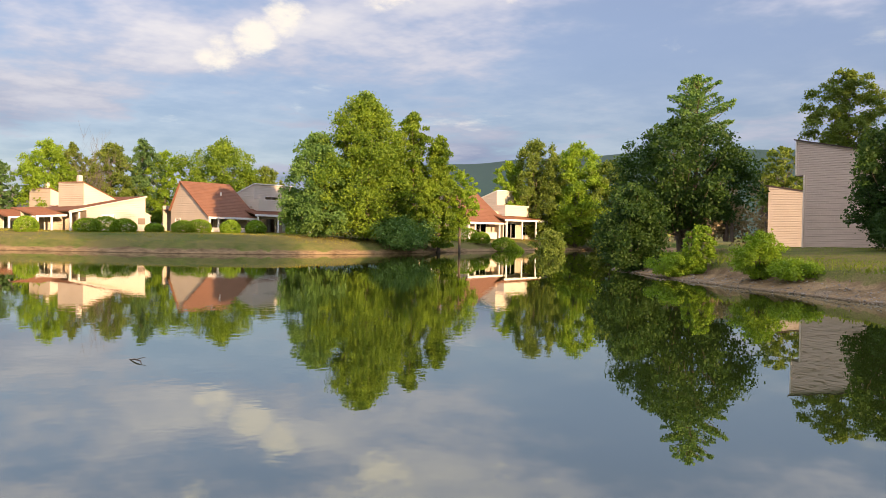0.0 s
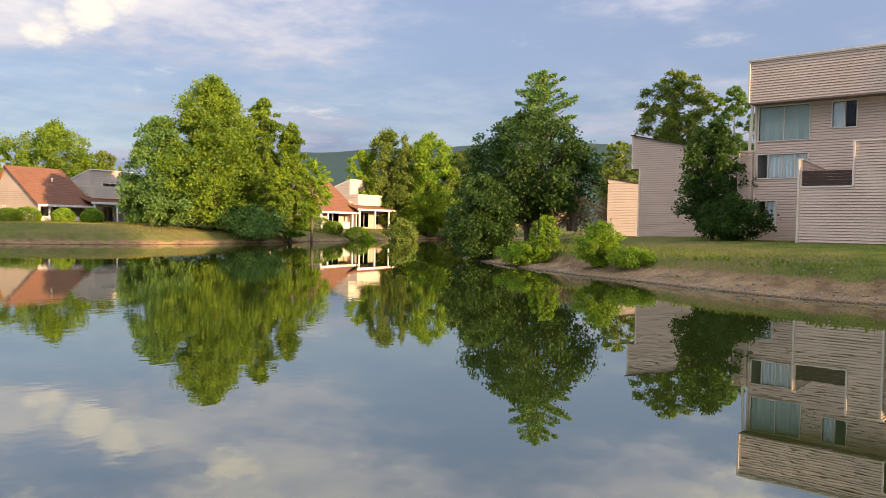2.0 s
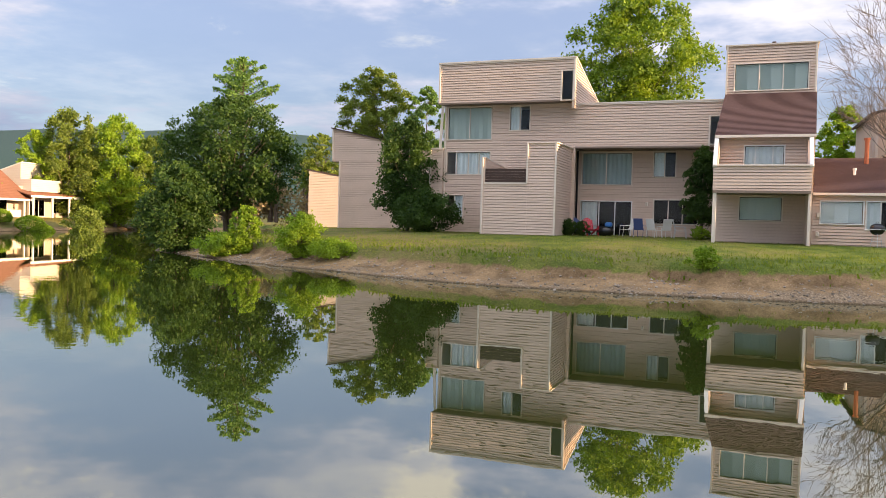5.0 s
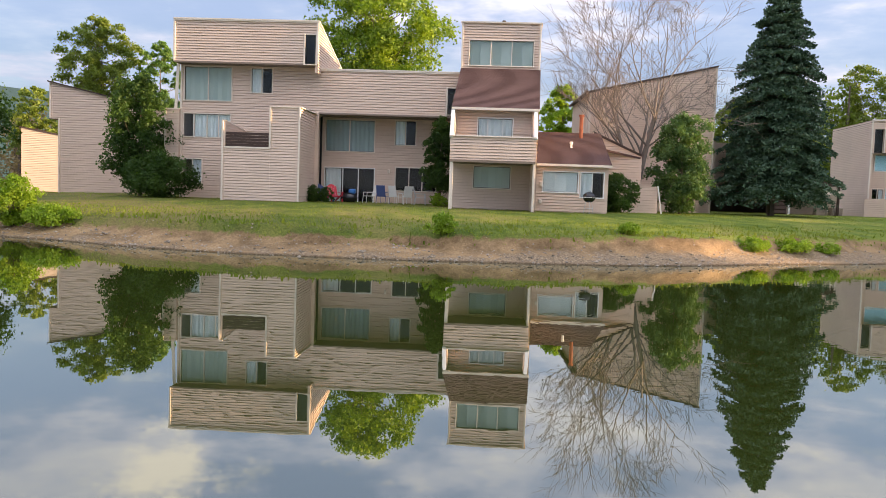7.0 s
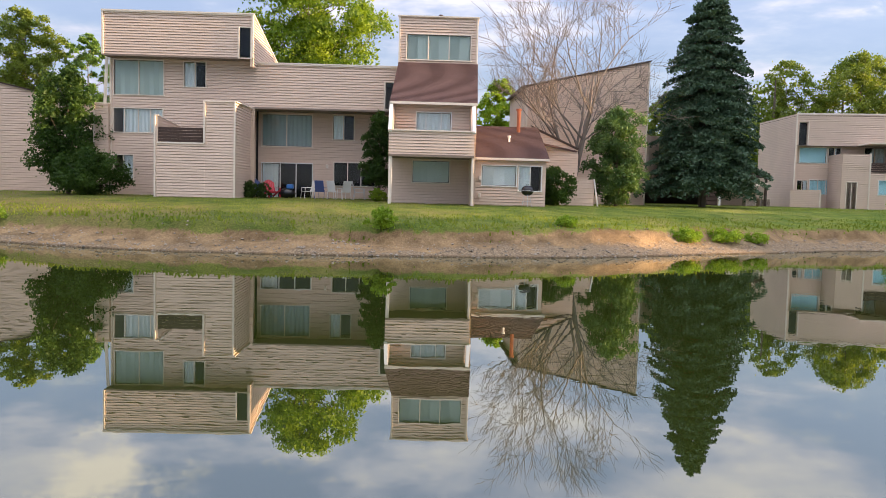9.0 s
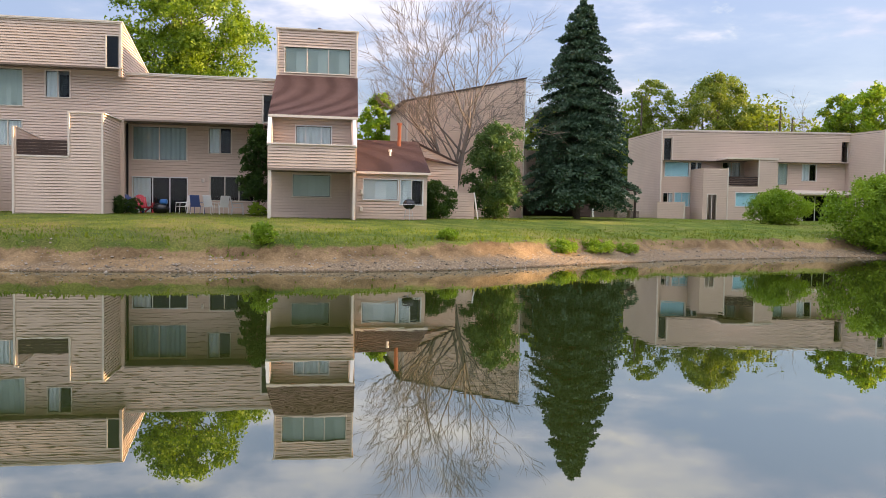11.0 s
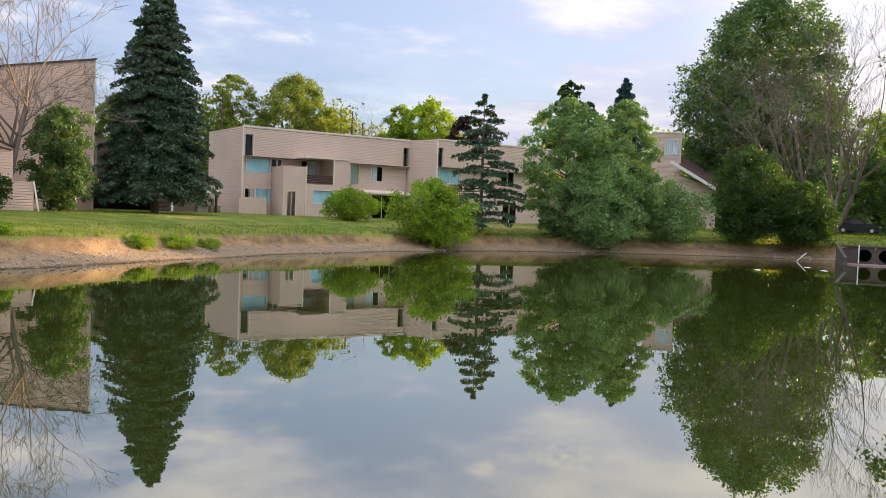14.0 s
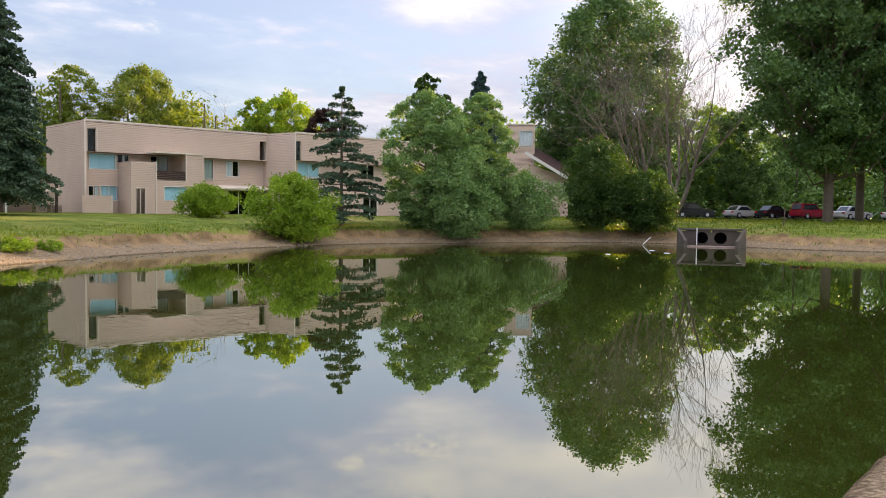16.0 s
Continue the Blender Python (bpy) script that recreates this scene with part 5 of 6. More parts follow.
def corner_house():
    """The house half hidden behind the willows: a small tower over a brown roof."""
    h = thing("tower_house", "tan house with a small tower and brown roof behind trees", "house", at=(83.0, 57.0, 0), turn=-54.0)
    front(h, (-3.4, 0.0), (0.0, 0.0), 1.4, 13.2, [(1.5, 3.1, 10.6, 12.4, dict(panes=(0.5,), frame="white"))])
    siding(h, (0, 0), (0, 5), 1.4, 13.2)
    siding(h, (-3.4, 5), (-3.4, 0), 1.4, 13.2)
    slab(h, [(-3.5, -0.1, 13.3), (0.1, -0.1, 13.3), (0.1, 5, 13.3), (-3.5, 5, 13.3)], 0.1, "trim", "roof")
    shingles(h, (4.6, -2.2, 6.3), (4.6, 5, 8.3), (-0.1, 5, 11.0), (-0.1, -2.2, 9.0))
    siding(h, (-3.4, -1.0), (4.2, -1.0), 1.4, 9.2, 6.6)
    beam(h, (-1.2, -2.3, 9.6), (4.6, -2.3, 6.15), 0.1, 0.35, "white", "rake_board")
    siding(h, (4.2, -1), (4.2, 5), 1.4, 7.7)
    window(h, (-3.4, -1.0), (4.2, -1.0), 4.4, 5.2, 3.4, 5.8, (0.5,), "curtain", frame="white")


# far bank houses: built facing -y, then turned to the pond
def porch(h, x0, x1, y, z, posts, mat="roof_red", deep=2.6):
    shingles(h, (x0, y - deep, z), (x1, y - deep, z), (x1, y + 0.1, z + 0.75), (x0, y + 0.1, z + 0.75), mat, 0.2)
    beam(h, (x0, y - deep - 0.03, z - 0.12), (x1, y - deep - 0.03, z - 0.12), 0.06, 0.26, "white", "fascia")
    for x in posts:
        beam(h, (x, y - deep + 0.15, 1.4), (x, y - deep + 0.15, z - 0.1), 0.20, 0.20, "white", "post")


def cream_house(at, turn, group):
    h = thing("cream_house", "cream siding house with a slanted roofline and porch", "house", group, at, turn)
    c = 0.22
    front(h, (-7.5, 0), (0, 0), 1.4, 4.30, [(1.9, 3.5, 2.7, 3.6, dict(panes=(0.5,), frame="white"))], 5.85, mat="cream", course=c)
    siding(h, (0, 0), (0, 9), 1.4, 5.85, 5.0, mat="cream", course=c)
    # side away from the sun: shade painted with the greyer siding
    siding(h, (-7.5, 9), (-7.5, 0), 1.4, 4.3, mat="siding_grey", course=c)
    siding(h, (0, 9), (-7.5, 9), 1.4, 5, 4.25, mat="cream", course=0.4)
    shingles(h, (-9.6, -0.15, 3.92), (-9.6, 9.1, 3.92), (0.1, 9.1, 5.95), (0.1, -0.15, 5.95), "roof_red", 0.3)
    beam(h, (-9.6, -0.2, 3.86), (0.1, -0.2, 5.89), 0.06, 0.16, "cream", "rake_board")
    front(h, (0, 1.2), (1.5, 1.2), 1.4, 4.35, [], 3.6, mat="cream", course=c)
    siding(h, (1.5, 1.2), (1.5, 8), 1.4, 3.6, mat="cream", course=c)
    slab(h, [(-0.1, 1.1, 4.45), (1.6, 1.1, 3.65), (1.6, 8, 3.65), (-0.1, 8, 4.45)], 0.1, "trim", "roof")
    part("vent", box(-0.95, -0.03, -0.06, 0.02, 2.55, 3.3, bevel=0.02), M["soffit"], h)
    # clerestory over the low roof
    front(h, (-6.1, 3.0), (-1.9, 3.0), 4.0, 7.35, [], 5.5, mat="cream", course=c)
    # clerestory's shaded flank, darkened by colour
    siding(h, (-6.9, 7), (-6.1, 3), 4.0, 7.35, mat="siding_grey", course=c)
    siding(h, (-1.9, 3), (-1.9, 7), 4.0, 5.5, mat="cream", course=c)
    shingles(h, (-1.8, 2.9, 5.5), (-1.8, 7.1, 5.5), (-6.9, 7.1, 7.43), (-6.2, 2.9, 7.43), "roof_red", 0.3)
    part("chimney", box(-5.9, -5.4, 4.4, 4.9, 6.9, 8.2, bevel=0.03), M["cream"], h)
    # porch under the low end of the roof
    beam(h, (-9.6, -0.05, 3.75), (-7.5, -0.05, 4.2), 0.06, 0.24, "white", "fascia")
    for x in (-9.4, -8.4):
        beam(h, (x, -0.05, 1.4), (x, -0.05, 3.8), 0.2, 0.2, "white", "post")
    shingles(h, (-13.0, 0.5, 3.3), (-9.5, 0.5, 3.5), (-9.5, 6, 4.4), (-13.0, 6, 4.2), "roof_red", 0.2)
    beam(h, (-13.0, 0.46, 3.2), (-9.5, 0.46, 3.4), 0.06, 0.22, "white", "fascia")
    for x in (-12.8, -11.2):
        beam(h, (x, 0.6, 1.4), (x, 0.6, 3.2), 0.2, 0.2, "white", "post")
    # porch back wall takes the greyer siding
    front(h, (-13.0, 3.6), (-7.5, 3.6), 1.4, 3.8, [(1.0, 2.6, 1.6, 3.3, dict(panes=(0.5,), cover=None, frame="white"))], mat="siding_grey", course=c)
    return h


def russet_house(at, turn, label, group):
    h = thing("russet_house", label, "house", group, at, turn)
    c = 0.22
    # steep russet roof over the first unit
    # gable facing away from the sun, its shade put into the colour
    siding(h, (0, 7.3), (0, 5.3), 1.4, 4.4, 7.95, mat="siding_grey", course=c)
    siding(h, (0, 5.3), (0, 0), 1.4, 7.95, 3.7, mat="siding_grey", course=c)
    window(h, (0, 7.3), (0, 0), 1.0, 1.9, 2.2, 3.4, (0.5,), "curtain", frame="white")
    shingles(h, (-0.25, -0.35, 3.6), (7.5, -0.35, 3.6), (7.5, 5.3, 8.05), (-0.25, 5.3, 8.05), "roof_red", 0.3)
    shingles(h, (-0.25, 7.5, 4.4), (7.5, 7.5, 4.4), (7.5, 5.3, 8.05), (-0.25, 5.3, 8.05), "roof_red", 0.3)
    beam(h, (-0.25, -0.38, 3.5), (7.5, -0.38, 3.5), 0.06, 0.24, "white", "fascia")
    pipe(h, 4.4, 3.2, 6.0, 6.8, 0.09, "white", "vent_pipe")
    front(h, (0, 1.6), (7.5, 1.6), 1.4, 5.0, [(0.8, 2.0, 1.6, 3.5, dict(panes=(), cover=None, frame="white")), (3.2, 5.6, 1.9, 3.5, dict(panes=(0.5,), cover=None, frame="white"))], mat="siding_grey", course=c)
    for x in (0.1, 1.4, 6.4):
        beam(h, (x, -0.1, 1.4), (x, -0.1, 3.5), 0.2, 0.2, "white", "post")
    part("porch_wall", box(0.2, 5.8, -0.2, -0.05, 1.4, 2.3, bevel=0.02), M["cream"], h)
    siding(h, (7.5, 0), (7.5, 7.3), 1.4, 3.7, 4.4, mat="cream", course=c)
    # second unit: white boxes over a long porch
    porch(h, 6.4, 16.5, 1.6, 4.1, (7.0, 10.4, 13.6, 16.2))
    front(h, (7.5, 1.6), (16.5, 1.6), 1.4, 5.2, [(1.6, 4.6, 1.6, 3.6, dict(panes=(0.33, 0.66), cover=None, frame="white")), (6.0, 8.0, 2.0, 3.5, dict(panes=(0.5,), frame="white"))], mat="siding_grey", course=c)
    front(h, (8.2, 0.4), (13.5, 0.4), 4.6, 6.1, [], mat="cream", course=c)
    siding(h, (8.2, 4), (8.2, 0.4), 4.6, 6.1, mat="cream", course=c)
    siding(h, (13.5, 0.4), (13.5, 4), 4.6, 6.1, mat="cream", course=c)
    front(h, (9.8, 3.2), (16.5, 3.2), 4.6, 8.2, [(2.0, 5.6, 5.2, 6.6, dict(panes=(0.33, 0.66), cover=None, frame="white"))], mat="cream", course=c)
    siding(h, (9.8, 9), (9.8, 3.2), 4.6, 6.2, 8.2, mat="cream", course=c)
    siding(h, (16.5, 3.2), (16.5, 9), 1.4, 8.2, 6.2, mat="cream", course=c)
    slab(h, [(9.7, 3.0, 8.3), (16.6, 3.0, 8.3), (16.6, 9, 6.3), (9.7, 9, 6.3)], 0.12, "white", "roof")
    siding(h, (16.5, 9), (0, 9), 1.4, 5.0, mat="siding_grey", course=0.4)
    slab(h, [(0, 7.3, 4.5), (9.8, 7.3, 4.5), (9.8, 9, 4.5), (0, 9, 4.5)], 0.1, "rail", "roof")
    slab(h, [(7.5, 1.6, 5.2), (16.5, 1.6, 5.2), (16.5, 9, 5.2), (7.5, 9, 5.2)], 0.1, "roof_red", "roof")
    return h


main_house()
dark_house()
point_house()
long_house()
corner_house()
for x, y in ((-98.35, 29.2), (-118.4, 29.5), (-135.2, 27.8), (-152.9, 25.6)):
    cream_house((x, y, 0), 107.5, "cream houses on the far bank")
russet_house((-93.6, 35.2, 0), 107.5, "house with a steep russet roof and white porch posts", "russet houses on the far bank")
russet_house((-80.3, 64.5, 0), 100.0, "russet-roofed house partly hidden by the maples", "russet houses on the far bank")


# ---- small things ----
def paint(name, colour, rough=0.35, metal=0.0):
    return material(name, colour, rough, 0.05, 2.0, 30.0, metal=metal, spec=0.5)


M.update(
    red=paint("red_plastic", (0.55, 0.03, 0.05)), navy=paint("navy_mesh", (0.05, 0.08, 0.22)), blue=paint("blue_plastic", (0.03, 0.16, 0.45)),
    silver=paint("silver_paint", (0.55, 0.56, 0.57), 0.3, 0.3), black=paint("black_enamel", (0.012, 0.012, 0.014), 0.25),
    car_red=paint("red_car_paint", (0.30, 0.012, 0.03), 0.2), car_white=paint("white_car_paint", (0.75, 0.75, 0.74), 0.2), tyre=paint("tyre_rubber", (0.02, 0.02, 0.02), 0.9),
    lamp_red=paint("tail_lamp", (0.45, 0.02, 0.02), 0.2), foam=paint("white_litter", (0.8, 0.8, 0.78), 0.8), brick=material("pinkish_concrete", (0.24, 0.175, 0.145), 0.9, 0.25, 1.5, 16.0))
M["car_glass"] = paint("dark_car_glass", (0.02, 0.025, 0.03), 0.05)


def sheet(pts, thick):
    """A bmesh prism: an outline in the x-z plane, extruded along y to both sides."""
    bm = bmesh.new()
    lo = [bm.verts.new((x, -thick / 2, z)) for x, z in pts]
    hi = [bm.verts.new((x, thick / 2, z)) for x, z in pts]
    bm.faces.new(lo)
    bm.faces.new(hi[::-1])
    n = len(pts)
    for i in range(n):
        bm.faces.new((lo[i], hi[i], hi[(i + 1) % n], lo[(i + 1) % n]))
    bmesh.ops.recalc_face_normals(bm, faces=bm.faces)
    return bm


def car(label, at, turn, colour, tall=1.45, suv=False):
    """A parked car, its length along x."""
    ob = thing("car", label, "car", "cars in the car park", at, turn)
    L, H = 4.6, tall
    belt = H * 0.60
    body = sheet([(-L / 2, 0.34), (-L / 2 + 0.02, belt * 0.92), (-L / 2 + 0.25, belt), (L / 2 - 1.0, belt), (L / 2 - 0.2, belt * 0.82), (L / 2, 0.55), (L / 2 - 0.02, 0.30), (L / 2 - 0.5, 0.22), (-L / 2 + 0.4, 0.22)], 1.78)
    bmesh.ops.bevel(body, geom=list(body.edges), offset=0.07, segments=2, affect="EDGES")
    part("body", body, M[colour], ob, smooth=False)
    back = -L / 2 + (0.12 if suv else 0.55)
    cabin = sheet([(back, belt - 0.02), (back + (0.25 if suv else 0.65), H), (L / 2 - 2.25, H), (L / 2 - 1.25, belt - 0.02)], 1.52)
    bmesh.ops.bevel(cabin, geom=list(cabin.edges), offset=0.06, segments=2, affect="EDGES")
    part("roof", cabin, M[colour], ob)
    for y in (-0.765, 0.765):
        g = sheet([(back + 0.22, belt + 0.04), (back + (0.42 if suv else 0.75), H - 0.12), (L / 2 - 2.32, H - 0.12), (L / 2 - 1.55, belt + 0.04)], 0.03)
        g.transform(Matrix.Translation((0, y, 0)))
        part("side_window", g, M["car_glass"], ob)
    for x0, z0, x1, z1, nm in ((L / 2 - 1.28, belt + 0.05, L / 2 - 2.2, H - 0.06, "windscreen"), (back + 0.02, belt + 0.05, back + (0.2 if suv else 0.58), H - 0.07, "rear_window")):
        s = 0.03 if x0 > 0 else -0.03
        part_of(nm, [(x0 + s, -0.62, z0), (x0 + s, 0.62, z0), (x1 + s, 0.55, z1), (x1 + s, -0.55, z1)], [(0, 1, 2, 3)], M["car_glass"], ob)
    for x in (-L / 2 + 0.85, L / 2 - 0.9):
        for y in (-0.86, 0.86):
            v, f = tubes([[((x, y - 0.11, 0.33), 0.28), ((x, y - 0.1, 0.33), 0.33), ((x, y + 0.1, 0.33), 0.33), ((x, y + 0.11, 0.33), 0.28)]], 16)
            w = part_of("tyre", v, f, M["tyre"], ob)
            v, f = tubes([[((x, y - 0.125, 0.33), 0.2), ((x, y + 0.125, 0.33), 0.2)]], 12)
            part_of("rim", v, f, M["silver"], w)
    for y in (-0.66, 0.66):
        part("headlight", box(L / 2 - 0.18, L / 2 + 0.01, y - 0.18, y + 0.18, belt * 0.66, belt * 0.80, bevel=0.02), M["silver"], ob)
        part("tail_light", box(-L / 2 - 0.01, -L / 2 + 0.1, y - 0.16, y + 0.16, belt * 0.72, belt * 0.92, bevel=0.02), M["lamp_red"], ob)
    return ob


# the car park on the rise beyond the lawn
lot = np.array([polar(60, 97)[:2], polar(96, 97)[:2], polar(96, 116)[:2], polar(60, 116)[:2]])
tagged(part_of("pavement", [(x, y, max(ground_z(x, y), 1.9) + 0.06) for x, y in lot], [(3, 2, 1, 0)], M["asphalt"]), "grey asphalt car park behind the lawn", "road", kind="structure")
CARS = ((64.6, "white hatchback parked behind the trees", "car_white", 1.5, False, 0.15), (66.6, "black sport utility car parked side on", "black", 1.72, True, 0.0),
        (69.6, "silver saloon car in the car park", "silver", 1.45, False, 1.1), (71.6, "black saloon car in the car park", "black", 1.5, False, 1.15), (73.7, "dark red minivan in the car park", "car_red", 1.75, True, 1.2),
        (76.2, "silver estate car in the car park", "silver", 1.5, False, 1.2), (79.0, "white saloon car under the oaks", "car_white", 1.45, False, 1.2), (81.0, "dark red saloon car under the oaks", "car_red", 1.45, False, 1.2), (83.0, "white estate car under the oaks", "car_white", 1.5, True, 1.2))
for az, label, colour, tall, suv, twist in CARS:
    x, y, _ = polar(az, 100.5)
    z = sum(max(ground_z(*p), 1.9) for p in lot) / 4 + 0.05
    car(label, (x, y, z), -az + math.degrees(twist) * 0.75, colour, tall, suv)
car("silver car parked beside the far houses", (-103.0, 34.2, 1.75), 20, "silver")


def culvert():
    c = thing("culvert", "weathered concrete culvert headwall with two round pipes", "culvert", at=(54.3, 22.3, 0), turn=-67.5)
    w, z0, z1, r = 2.1, 0.02, 1.14, 0.42
    cx = (-0.62, 0.62)
    verts, faces = [], []

    def ring(x0, x1, x, z):
        n = 24
        k = len(verts)
        for i in range(n):
            a = 2 * math.pi * i / n
            ca, sa = math.cos(a), math.sin(a)
            t = min((x1 - x) / ca if ca > 1e-6 else (x0 - x) / ca if ca < -1e-6 else 9, (z1 - z) / sa if sa > 1e-6 else (z0 - z) / sa if sa < -1e-6 else 9)
            verts.extend([(x + r * ca, 0, z + r * sa), (x + t * ca, 0, z + t * sa), (x + r * ca, 1.6, z + r * sa)])
        for i in range(n):
            a, b = k + 3 * i, k + 3 * ((i + 1) % n)
            faces.append((a, a + 1, b + 1, b))
            faces.append((a, b, b + 2, a + 2))

    ring(-w, 0, cx[0], 0.60)
    ring(0, w, cx[1], 0.60)
    part_of("headwall", verts, faces, M["concrete"], c)
    part("top_slab", box(-w - 0.05, w + 0.05, -0.12, 0.35, z1, z1 + 0.14, bevel=0.03), M["concrete"], c)
    # black plugs at the back paint the shade deep in each pipe
    for x in cx:
        v, f = tubes([[((x, 1.55, 0.60), r * 1.05), ((x, 1.75, 0.60), r * 1.05)]], 20)
        part_of("pipe", v, f, M["dark"], c)
    part("apron", box(-1.6, 1.6, -1.3, 0.0, -0.3, 0.08, bevel=0.04), M["brick"], c)
    for s in (-1, 1):
        v = [(s * w, 0, -0.3), (s * (w + 0.2), 0, -0.3), (s * (w + 0.2), 0, 1.27), (s * w, 0, 1.27), (s * 1.55, -1.6, -0.3), (s * 1.75, -1.6, -0.3), (s * 1.75, -1.6, 0.45), (s * 1.55, -1.6, 0.45)]
        part_of("wing_wall", v, [(0, 1, 2, 3), (4, 7, 6, 5), (0, 4, 5, 1), (3, 2, 6, 7), (0, 3, 7, 4), (1, 5, 6, 2)], M["concrete"], c)
    beam(c, (-0.95, -0.12, 0.1), (-0.95, -0.12, 1.3), 0.07, 0.07, "white", "pole", "white upright pole")
    p = thing("litter", "white broken board lying in the reeds", "litter", "white litter on the pond")
    beam(p, (52.6, 26.6, 0.05), (52.4, 25.9, 0.6), 0.07, 0.05, "foam", "board")
    for az, d in ((60.8, 44), (63.8, 50), (64.8, 47)):
        q = thing("litter", "small white litter floating on the pond", "litter", "white litter on the pond", polar(az, d, 0.0), az)
        bm = bmesh.new()
        bmesh.ops.create_uvsphere(bm, u_segments=10, v_segments=5, radius=0.5)
        bm.transform(Matrix.Diagonal((0.6, 0.14, 0.06, 1)))
        part("float", bm, M["foam"], q)
    s = thing("stake", "dark wooden stake in the lawn", "post", at=polar(72.2, 66))
    beam(s, (0, 0, -0.1), (0.15, 0, 1.5), 0.07, 0.07, "bark", "stake_post")


culvert()


# ---- patio ----
def lawn_chair(label, at, turn, colour, frame="white"):
    ob = thing("patio_chair", label, "chair", "chairs on the patio", at, turn)
    part("seat", box(-0.26, 0.26, -0.26, 0.24, 0.40, 0.43, bevel=0.01), M[colour], ob)
    bm = box(-0.26, 0.26, -0.012, 0.012, 0.0, 0.62, bevel=0.01)
    bm.transform(pose(0, 0.25, 0.42, -14, 0, 0))
    part("backrest", bm, M[colour], ob)
    for x in (-0.27, 0.27):
        for y, t in ((-0.25, -0.06), (0.24, 0.08)):
            v, f = tubes([[((x, y + t, 0), 0.016), ((x, y, 0.62 if y < 0 else 0.5), 0.016)]], 6)
            part_of("leg", v, f, M[frame], ob)
        v, f = tubes([[((x, -0.27, 0.62), 0.02), ((x, 0.30, 0.64), 0.02)]], 6)
        part_of("armrest", v, f, M[frame], ob)
    return ob


def adirondack(label, at, turn, colour):
    ob = thing("adirondack_chair", label, "chair", "chairs on the patio", at, turn)
    for i in range(6):
        bm = box(-0.045, 0.045, -0.01, 0.01, 0, 0.78 - 0.03 * abs(i - 2.5) ** 1.6, bevel=0.006)
        bm.transform(pose(-0.25 + 0.1 * i, 0.22, 0.30, -24, 0, 0))
        part("back_slat", bm, M[colour], ob)
    for i in range(5):
        part("seat_slat", box(-0.28, 0.28, -0.34 + 0.115 * i, -0.24 + 0.115 * i, 0.36 - 0.02 * i, 0.38 - 0.02 * i, bevel=0.004), M[colour], ob)
    for x in (-0.32, 0.32):
        part("armrest", box(x - 0.07, x + 0.07, -0.42, 0.34, 0.55, 0.575, bevel=0.008), M[colour], ob)
        part("front_leg", box(x - 0.02, x + 0.02, -0.36, -0.24, 0, 0.55, bevel=0.006), M[colour], ob)
        bm = box(x - 0.02, x + 0.02, -0.36, 0.62, 0.0, 0.10, bevel=0.006)
        bm.transform(pose(0, 0, 0.28, -22, 0, 0))
        part("side_rail", bm, M[colour], ob)
    return ob


gz = 1.60
tagged(part("patio", box(-9.5, -2.2, 42.9, 45.95, 1.3, 1.63, bevel=0.03), M["concrete"], None), "grey concrete patio behind the house wall", "patio", kind="structure")
adirondack("red plastic adirondack chair on the patio", (-8.35, 43.9, gz + 0.03), 35, "red")
adirondack("dark purple adirondack chair beside the red one", (-8.95, 44.4, gz + 0.03), 60, "navy")
lawn_chair("white mesh patio chair by the sliding door", (-6.45, 44.2, gz + 0.03), -60, "white")
lawn_chair("navy blue patio chair with a tall back", (-5.65, 43.8, gz + 0.03), 165, "navy", "navy")
lawn_chair("white mesh patio chair at the table", (-4.95, 43.9, gz + 0.03), 150, "white")
lawn_chair("white mesh patio chair with its back turned", (-4.45, 44.1, gz + 0.03), 215, "white")
lawn_chair("grey metal patio chair beside the small tree", (-3.6, 43.9, gz + 0.03), 100, "silver", "silver")
tub = thing("covered_tub", "black covered tub with a blue cushion on top", "tub", at=(-7.55, 44.0, gz + 0.03))
bm = bmesh.new()
bmesh.ops.create_uvsphere(bm, u_segments=16, v_segments=8, radius=0.5)
bm.transform(Matrix.Translation((0, 0, 0.28)) @ Matrix.Diagonal((0.95, 0.7, 0.6, 1)))
part("cover", bm, M["black"], tub, smooth=True)
part("cushion", box(-0.02, 0.36, -0.2, 0.15, 0.52, 0.78, bevel=0.06), M["blue"], tub, "blue cushion")


def kettle_grill(at):
    ob = thing("kettle_grill", "black kettle grill on thin legs", "grill", at=at)
    for nm, sz, z in (("lid", 0.62, 0.80), ("bowl", 0.62, 0.76)):
        bm = bmesh.new()
        bmesh.ops.create_uvsphere(bm, u_segments=20, v_segments=10, radius=0.30)
        cut = [v for v in bm.verts if (v.co.z < -0.005 if nm == "lid" else v.co.z > 0.005)]
        bmesh.ops.delete(bm, geom=cut, context="VERTS")
        bm.transform(Matrix.Translation((0, 0, z)) @ Matrix.Diagonal((1, 1, 0.78, 1)))
        part(nm, bm, M["black"], ob, smooth=True)
    v, f = tubes([[((-0.06, 0, 1.03), 0.012), ((-0.05, 0, 1.09), 0.012), ((0.05, 0, 1.09), 0.012), ((0.06, 0, 1.03), 0.012)]], 6)
    part_of("handle", v, f, M["black"], ob)
    for a in (0.5, 2.6, 4.7):
        v, f = tubes([[((0.15 * math.cos(a), 0.15 * math.sin(a), 0.62), 0.014), ((0.27 * math.cos(a), 0.27 * math.sin(a), 0), 0.014)]], 6)
        part_of("leg", v, f, M["silver"], ob)
    v, f = tubes([[((0, 0, 0.24), 0.2), ((0, 0, 0.26), 0.2)]], 14)
    part_of("ash_pan", v, f, M["silver"], ob)


kettle_grill((4.95, 38.6, ground_z(4.95, 38.6)))

